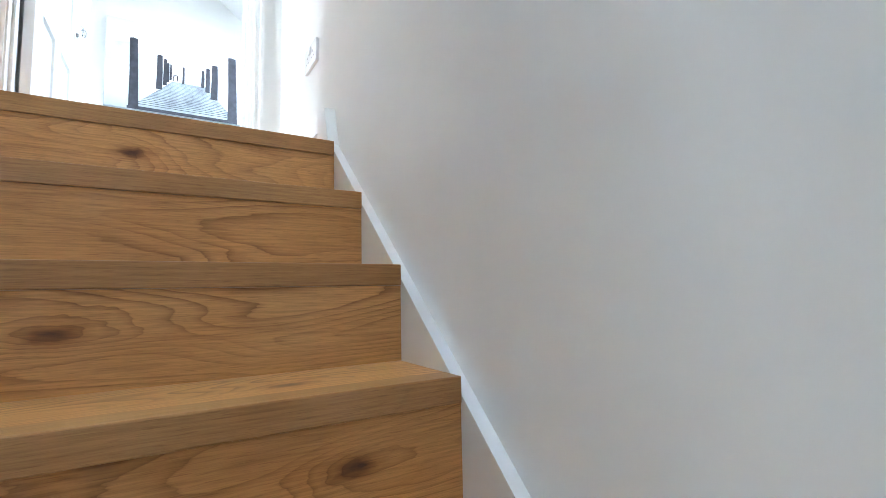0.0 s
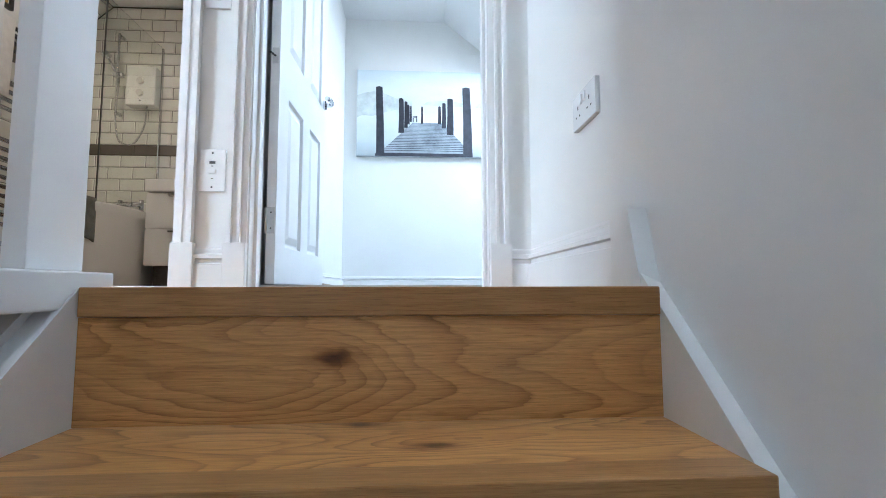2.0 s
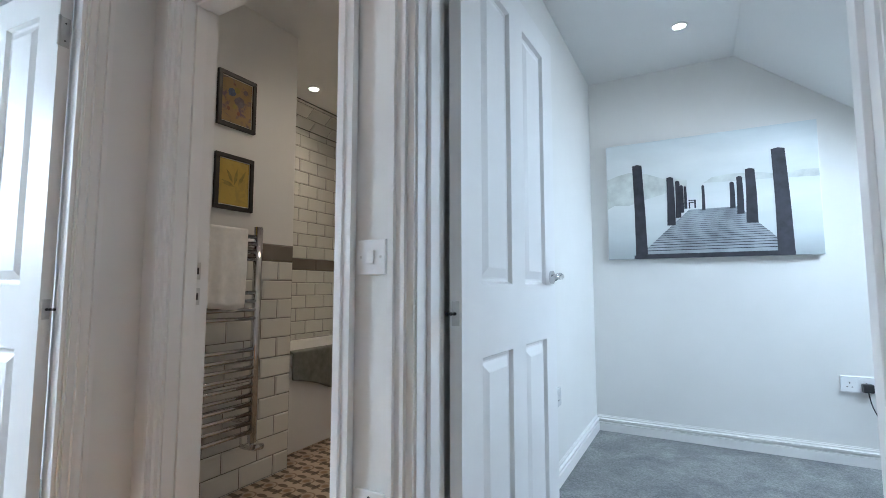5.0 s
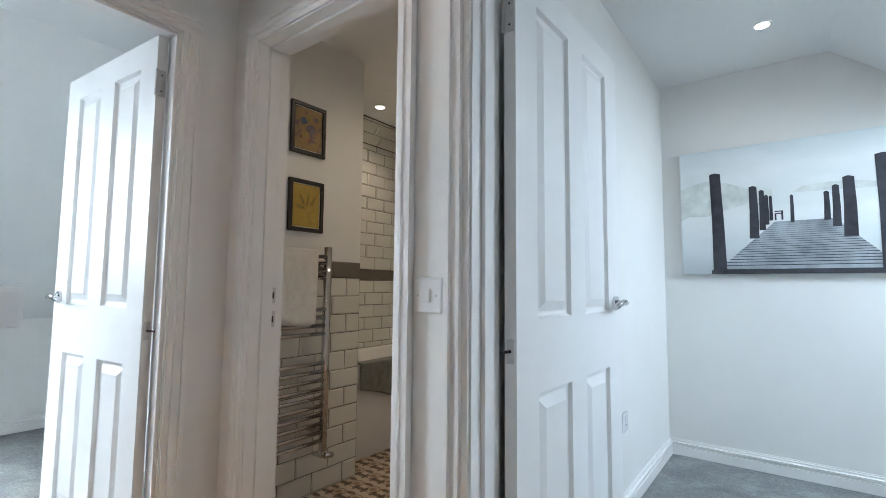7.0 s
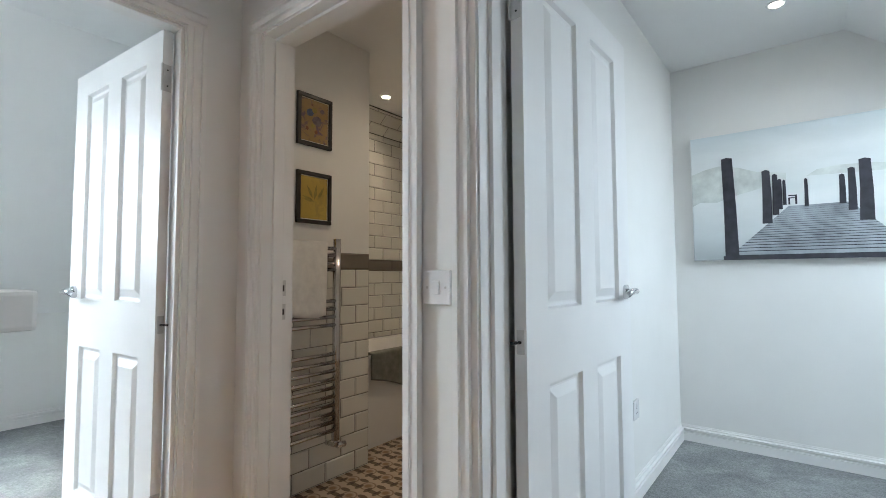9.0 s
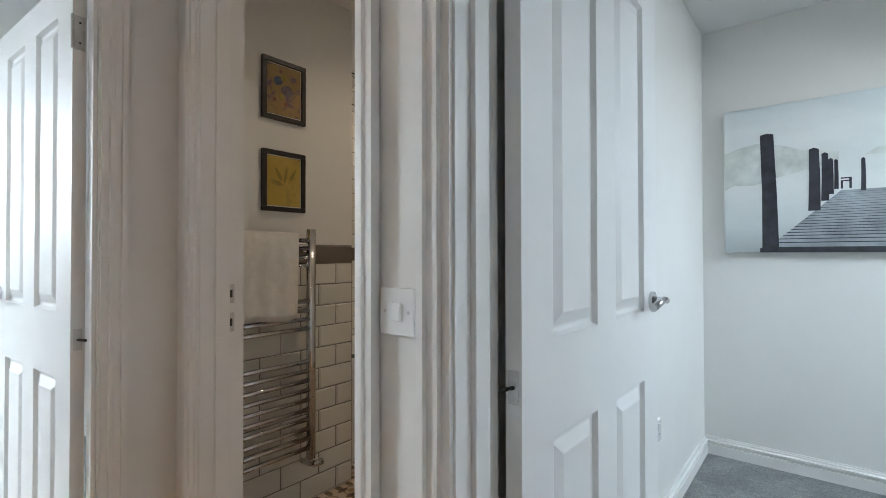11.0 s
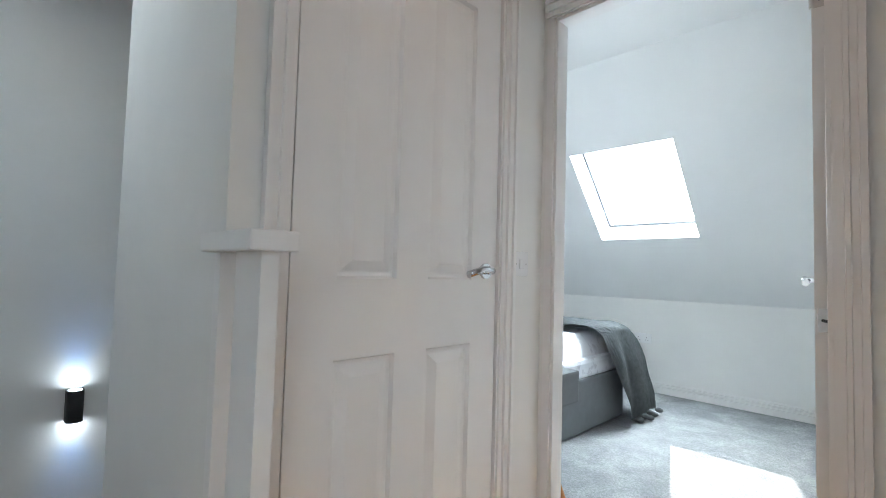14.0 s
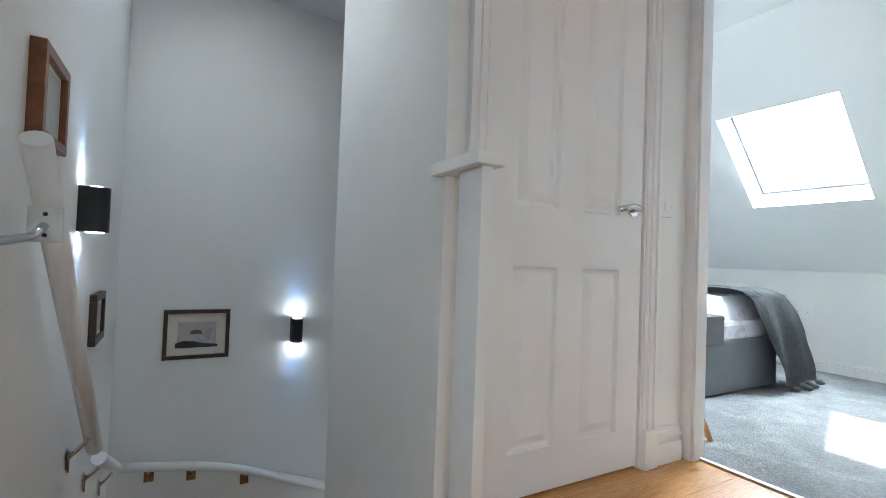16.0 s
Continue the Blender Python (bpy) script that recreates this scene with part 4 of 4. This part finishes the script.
tub = empty("bathtub", "white bath with flat side panel in a tiled alcove", "bathtub")
TUBX = -0.66
outer = [(-1.298, 4.287), (TUBX, 4.287), (TUBX, 4.75)] + [(TUBX + 0.10 * math.sin(math.pi * i / 16) ** 1.0, 4.75 + 0.9 * i / 16) for i in range(1, 16)] + [(TUBX, 5.665), (-1.298, 5.665)]
cx_, cy_ = -0.98, 4.98


def shrink(pts, f, g):
    return [(cx_ + (x - cx_) * f, cy_ + (y - cy_) * g) for x, y in pts]


bm = bmesh.new()
loops = [(1.0, 1.0, 0.50), (1.0, 1.0, 0.555), (0.985, 0.992, 0.565), (0.82, 0.90, 0.565), (0.78, 0.88, 0.55), (0.68, 0.78, 0.20), (0.55, 0.7, 0.15)]
rings = [[bm.verts.new((x, y, z)) for x, y in shrink(outer, f, g)] for f, g, z in loops]
for a, b in zip(rings, rings[1:]):
    for k in range(len(outer)):
        bm.faces.new((a[k], a[(k + 1) % len(outer)], b[(k + 1) % len(outer)], b[k])).smooth = True
bm.faces.new(rings[-1])
part("tub", bm, ACRYLIC, tub)
bm = bmesh.new()
low = shrink(outer, 0.97, 1.0)[1:-1]
a = [bm.verts.new((x, y, 0.0)) for x, y in low]
b = [bm.verts.new((x, y, 0.51)) for x, y in low]
c = [bm.verts.new((x - 0.015, y, 0.0)) for x, y in low]
d = [bm.verts.new((x - 0.015, y, 0.51)) for x, y in low]
for k in range(len(low) - 1):
    bm.faces.new((a[k], a[k + 1], b[k + 1], b[k])).smooth = True
    bm.faces.new((c[k], d[k], d[k + 1], c[k + 1]))
part("side_panel", bm, ACRYLIC, tub)
tp = part("mixer_tap", tube(bmesh.new(), [(-0.80, 5.34, 0.63), (-0.62, 5.34, 0.63)], 0.02), CHROME, tub, "chrome bath mixer tap")
for x in (-0.79, -0.63):
    part("tap_leg", tube(bmesh.new(), [(x, 5.34, 0.56), (x, 5.34, 0.66)], 0.016), CHROME, tp)
thing("bath_mat", draped(-0.70, -0.632, 4.42, 4.85, 0.578, 0.362, 0.45, 0.010, 0.009, 5, slant=0.13), BATHMAT, "grey-green bath mat hung over the bath edge", "bath mat")
screen = empty("shower_screen", "clear glass bath screen with chrome edge", "shower screen")
pane = part("pane", boxes((-0.70, -0.694, 4.941, 5.64, 0.568, 2.02)), GLASS, screen)
pane.visible_shadow = False
part("edge_strip", boxes((-0.704, -0.690, 5.64, 5.664, 0.568, 2.02)), CHROME, screen)
part("edge_seal", boxes((-0.701, -0.693, 4.934, 4.941, 0.568, 2.02)), DARK, screen, "dark rubber edge seal")
shower = empty("electric_shower", "white electric shower unit with two dials", "shower")
part("case", boxes((-0.945, -0.71, 5.575, 5.664, 1.50, 1.83), bevel=0.012), ACRYLIC, shower)
for z in (1.60, 1.70):
    part("dial", disc(bmesh.new(), pose(-0.825, 5.565, z, 90), 0.026, 0.024), STEEL, shower)
part("status_light", disc(bmesh.new(), pose(-0.825, 5.573, 1.535, 90), 0.006, 0.004, 10), DARK, shower)
part("hose", tube(bmesh.new(), bend([(-0.78, 5.60, 1.50), (-0.78, 5.58, 1.30), (-0.86, 5.57, 1.15), (-0.98, 5.57, 1.18), (-1.02, 5.58, 1.40), (-1.0, 5.58, 1.72)], 8), 0.007, 8), CHROME, shower, "silver shower hose")
rr = empty("riser_rail", "chrome shower riser rail with hand shower", "shower rail")
part("rail", tube(bmesh.new(), [(-1.03, 5.60, 1.42), (-1.03, 5.60, 2.12)], 0.009), CHROME, rr)
for z in (1.44, 2.10):
    part("bracket", disc(bmesh.new(), pose(-1.03, 5.635, z, 90), 0.016, 0.06), CHROME, rr)
part("slider", boxes((-1.06, -0.98, 5.575, 5.625, 1.74, 1.775), bevel=0.006), CHROME, rr)
hs = part("hand_shower", tube(bmesh.new(), [(-1.0, 5.57, 1.72), (-1.06, 5.53, 1.86)], 0.011), CHROME, rr)
bm = bmesh.new()
bmesh.ops.create_cone(bm, cap_ends=True, segments=20, radius1=0.035, radius2=0.022, depth=0.03, matrix=pose(-1.065, 5.505, 1.89, 70, 0, 20))
part("head", bm, CHROME, hs)
van = empty("vanity_unit", "white vanity unit with two drawers and basin", "vanity")
part("carcass", boxes((-0.53, 0.07, 5.235, 5.664, 0.16, 0.70)), ACRYLIC, van)
for z0, z1 in ((0.165, 0.425), (0.435, 0.69)):
    dr = part("drawer", boxes((-0.528, 0.068, 5.216, 5.234, z0, z1), bevel=0.002), ACRYLIC, van)
    part("handle", boxes((-0.36, -0.10, 5.200, 5.214, z1 - 0.022, z1 - 0.008), bevel=0.002), CHROME, dr, "chrome bar handle")
part("basin", boxes((-0.54, 0.08, 5.205, 5.664, 0.705, 0.80), bevel=0.012), ACRYLIC, van, "white ceramic basin")
part("plinth", boxes((-0.50, 0.04, 5.30, 5.664, -0.004, 0.16)), GROUT, van)

# ---- bedroom under the roof window ----
bed = empty("bed", "low grey upholstered double bed with floral bedding", "bed")
part("base", boxes((-2.05, -0.50, -0.30, 1.835, 0.012, 0.345), bevel=0.015), BEDGREY, bed)
bm = bmesh.new()
nx, ny = 36, 40
rows = []
for i in range(nx + 1):
    row = []
    for j in range(ny + 1):
        u, v = i / nx, j / ny
        x, y = -2.03 + 1.50 * u, -0.25 + 2.065 * v
        edge = min(u, 1 - u, v, 1 - v)
        z = 0.35 + 0.265 * (1 - max(0, 1 - edge / 0.07) ** 2.5) + 0.012 * noise.noise((x * 5, y * 7, 0)) + 0.008 * noise.noise((x * 17, y * 13, 3))
        row.append(bm.verts.new((x, y, z)))
    rows.append(row)
for a, b in zip(rows, rows[1:]):
    for j in range(ny):
        bm.faces.new((a[j], a[j + 1], b[j + 1], b[j])).smooth = True
part("duvet", bm, DUVET, bed, "white duvet with pale grey floral print")
part("mattress", boxes((-1.93, -0.55, -0.24, 1.82, 0.326, 0.46), bevel=0.03), DUVET, bed)

# throw: a knitted sheet over the far corner of the bed, hanging down both sides
throw = empty("throw_blanket", "charcoal knitted throw draped over the bed corner", "blanket")
bm = bmesh.new()
nu, nv = 60, 56
rows = []
for i in range(nu + 1):
    row = []
    u = i / nu
    k = min(1.0, max(0.0, (u - 0.52) / 0.24))
    reach = 0.52 + 0.80 * k * k * (3 - 2 * k)        # how far the cloth runs towards the side and over it
    reach *= 1 - 0.14 * max(0.0, (u - 0.86) / 0.14)
    for j in range(nv + 1):
        v = j / nv
        x, y, z = -0.85 - 1.37 * u, 1.15 + reach * v, 0.665
        over_y = y - 1.83
        if over_y > 0:
            z -= over_y * 0.95 + 0.02
            y = 1.852 + 0.09 * min(1, over_y / 0.5) + (0.016 * math.sin(u * 38) + 0.03) * min(1, over_y * 4)
        elif over_y > -0.12:
            z -= 0.02 * (1 + over_y / 0.12) ** 2
        over_x = -2.05 - x
        if over_x > 0:
            z -= over_x * 1.0
            x = -2.08 - 0.10 * math.sin(min(1.0, over_x * 6) * 1.57) - 0.75 * over_x + 0.012 * math.sin(v * 26)
        z += 0.010 * noise.noise((x * 9, y * 9, z * 4)) - 0.025 * max(0, 1 - u * 6)
        row.append(bm.verts.new((x, y, max(0.02, z))))
    rows.append(row)
for a, b in zip(rows, rows[1:]):
    for j in range(nv):
        bm.faces.new((a[j], a[j + 1], b[j + 1], b[j])).smooth = True
bmesh.ops.solidify(bm, geom=bm.faces[:], thickness=0.012)
part("cloth", bm, THROW, throw)
for i in range(6):
    x = -1.97 - 0.055 * i
    tz = bmesh.new()
    bmesh.ops.create_icosphere(tz, subdivisions=2, radius=0.02, matrix=Matrix.LocRotScale((x, 1.985 + 0.012 * (i % 3), 0.026 + 0.02 * (i % 2)), None, (0.8, 1.5, 0.9)))
    part("tassel", tz, THROW, throw)

stool = empty("stool", "grey upholstered stool with splayed orange wooden legs", "stool")
part("seat", boxes((-0.71, -0.37, 1.78, 2.225, 0.42, 0.565), bevel=0.012), BEDGREY, stool)
for tx, ty, fx, fy in ((-0.50, 2.11, -0.575, 2.245), (-0.46, 2.11, -0.41, 2.245), (-0.50, 1.90, -0.575, 1.765), (-0.46, 1.90, -0.41, 1.765)):
    bm = bmesh.new()
    bmesh.ops.create_cone(bm, cap_ends=True, segments=14, radius1=0.011, radius2=0.018, depth=0.42)
    sh = Matrix.Identity(4)
    sh[0][2], sh[1][2] = (tx - fx) / 0.42, (ty - fy) / 0.42
    bmesh.ops.transform(bm, matrix=Matrix.Translation(((tx + fx) / 2, (ty + fy) / 2, 0.213)) @ sh, verts=bm.verts[:])
    part("leg", bm, BEECH, stool, "tapered orange wooden leg")

wedge = bmesh.new()
prism(wedge, [(0, 0), (0.075, 0), (0.075, 0.005), (0, 0.018)], frame_axes((0.93, 4.325, 0.006), X, Z, -Y), 0.03)
thing("door_wedge", wedge, MOUNT, "small pale wooden wedge under the open bedroom door", "door wedge")

# dark edging strips of the shower tiling
for n, (a, b) in enumerate((((-1.298, 5.668, 0.57), (-1.298, 5.668, 2.24)), ((-1.298, 5.667, 2.235), (-1.135, 5.667, 2.388)), ((-1.135, 5.667, 2.388), (0.68, 5.667, 2.388)),
                            ((-1.297, 4.29, 2.238), (-1.297, 5.66, 2.238)), ((-1.137, 4.29, 2.386), (-1.137, 5.66, 2.386)))):
    setting("trim", tube(bmesh.new(), [a, b], 0.005, 6), DARK, "thin dark tile edging strip", "tile trim")

# ---- landing floor boards ----
floor = setting("floor", boxes((-0.325, 1.855, 2.555, 3.462, -0.05, -0.004), (-0.325, 0.785, 2.26, 2.555, -0.05, -0.004)), GROUT, "oak plank landing floor", "floor")
rng = random.Random(9)
PW = 0.192
plank_mesh = {}


def plank(x0, x1, y0, y1):
    key = (round(x1 - x0, 3), round(y1 - y0, 3))
    if key not in plank_mesh:
        o = finish("plank", boxes((0, key[0] - 0.0012, 0, key[1] - 0.0012, 0, 0.004), bevel=0.0007, seg=1), OAKF)
        plank_mesh[key] = o.data
    else:
        o = new("plank", plank_mesh[key])
    o.location = (x0, y0, -0.004)
    o.parent = floor


y = 3.462
row = 0
while y > 2.26:
    y0 = max(2.26, y - PW)
    cuts = [-0.325] + ([0.55, 1.855] if row % 2 else [1.15, 1.855])
    for a, b in zip(cuts, cuts[1:]):
        if y0 > 2.50:
            plank(a, b, y0, y)
        elif y > 2.50:
            plank(a, min(b, 0.89), y0, y)
            if b > 0.95:
                plank(max(a, 0.89), b, 2.497, y)
        else:
            if a < 0.89:
                plank(a, min(b, 0.89), y0, y)
    y = y0
    row += 1

# ---- bathroom wall tiles ----
tile_mesh = {}


def tile(parent, m, w, h, material):
    key = (round(w, 3), round(h, 3), material.name)
    if key not in tile_mesh:
        bm = bmesh.new()
        e = 0.006
        lo = [bm.verts.new((x, y, 0)) for x, y in ((0, 0), (key[0], 0), (key[0], key[1]), (0, key[1]))]
        hi = [bm.verts.new((x, y, 0.006)) for x, y in ((e, e), (key[0] - e, e), (key[0] - e, key[1] - e), (e, key[1] - e))]
        bm.faces.new(hi)
        for k in range(4):
            bm.faces.new((lo[k], lo[(k + 1) % 4], hi[(k + 1) % 4], hi[k]))
        o = finish("tile", bm, material)
        tile_mesh[key] = o.data
    else:
        o = new("tile", tile_mesh[key])
    o.matrix_world = m
    o.parent = parent


def tiled(name, m, width, top, label, tw=0.2, th=0.1, j=0.003, border=(1.10, 1.19)):
    """Brick-bond tiles on a wall; m: x along the wall, y up, z out of it. A dark border runs round at its height."""
    base = finish(name, boxes((0, width, 0, top, -0.004, 0.0008)), GROUT)
    base.matrix_world = m
    tagged(base, label, "wall tiles", kind="structure")
    z, n = 0.0, 0
    while z < top - 0.02:
        is_border = abs(z - border[0]) < 0.012
        h = border[1] - border[0] if is_border else min(th, top - z)
        step_ = 0.4 if is_border else tw
        x = 0.0 if n % 2 or is_border else -tw / 2
        while x < width - 0.01:
            a, b = max(0, x), min(width, x + step_)
            if b - a > 0.02:
                tile(base, Matrix.Translation((0, 0, 0)) @ pose(a + j / 2, z + j / 2, 0.001), b - a - j, h - j, BORDER if is_border else TILE)
            x += step_
        z += h
        n += 1
    return base


tiled("tiling_west", frame_axes((-0.5205, 4.284, 0), -Y, Z, X), 0.794, 1.19, "cream brick-bond tiles with a taupe border")
tiled("tiling_alcove", frame_axes((-1.3055, 5.669, 0), -Y, Z, X), 1.38, 2.24, "cream brick-bond tiles along the bath")
tiled("tiling_back", frame_axes((0.69, 5.6755, 0), -X, Z, -Y), 1.99, 2.39, "cream brick-bond tiles behind the shower")
tiled("tiling_slope", frame_axes((-1.304, 5.66, 2.238), -Y, Vector((0.75, 0, 0.66)), Vector((0.66, 0, -0.75))), 1.37, 0.225, "cream tiles on the sloped strip over the bath")
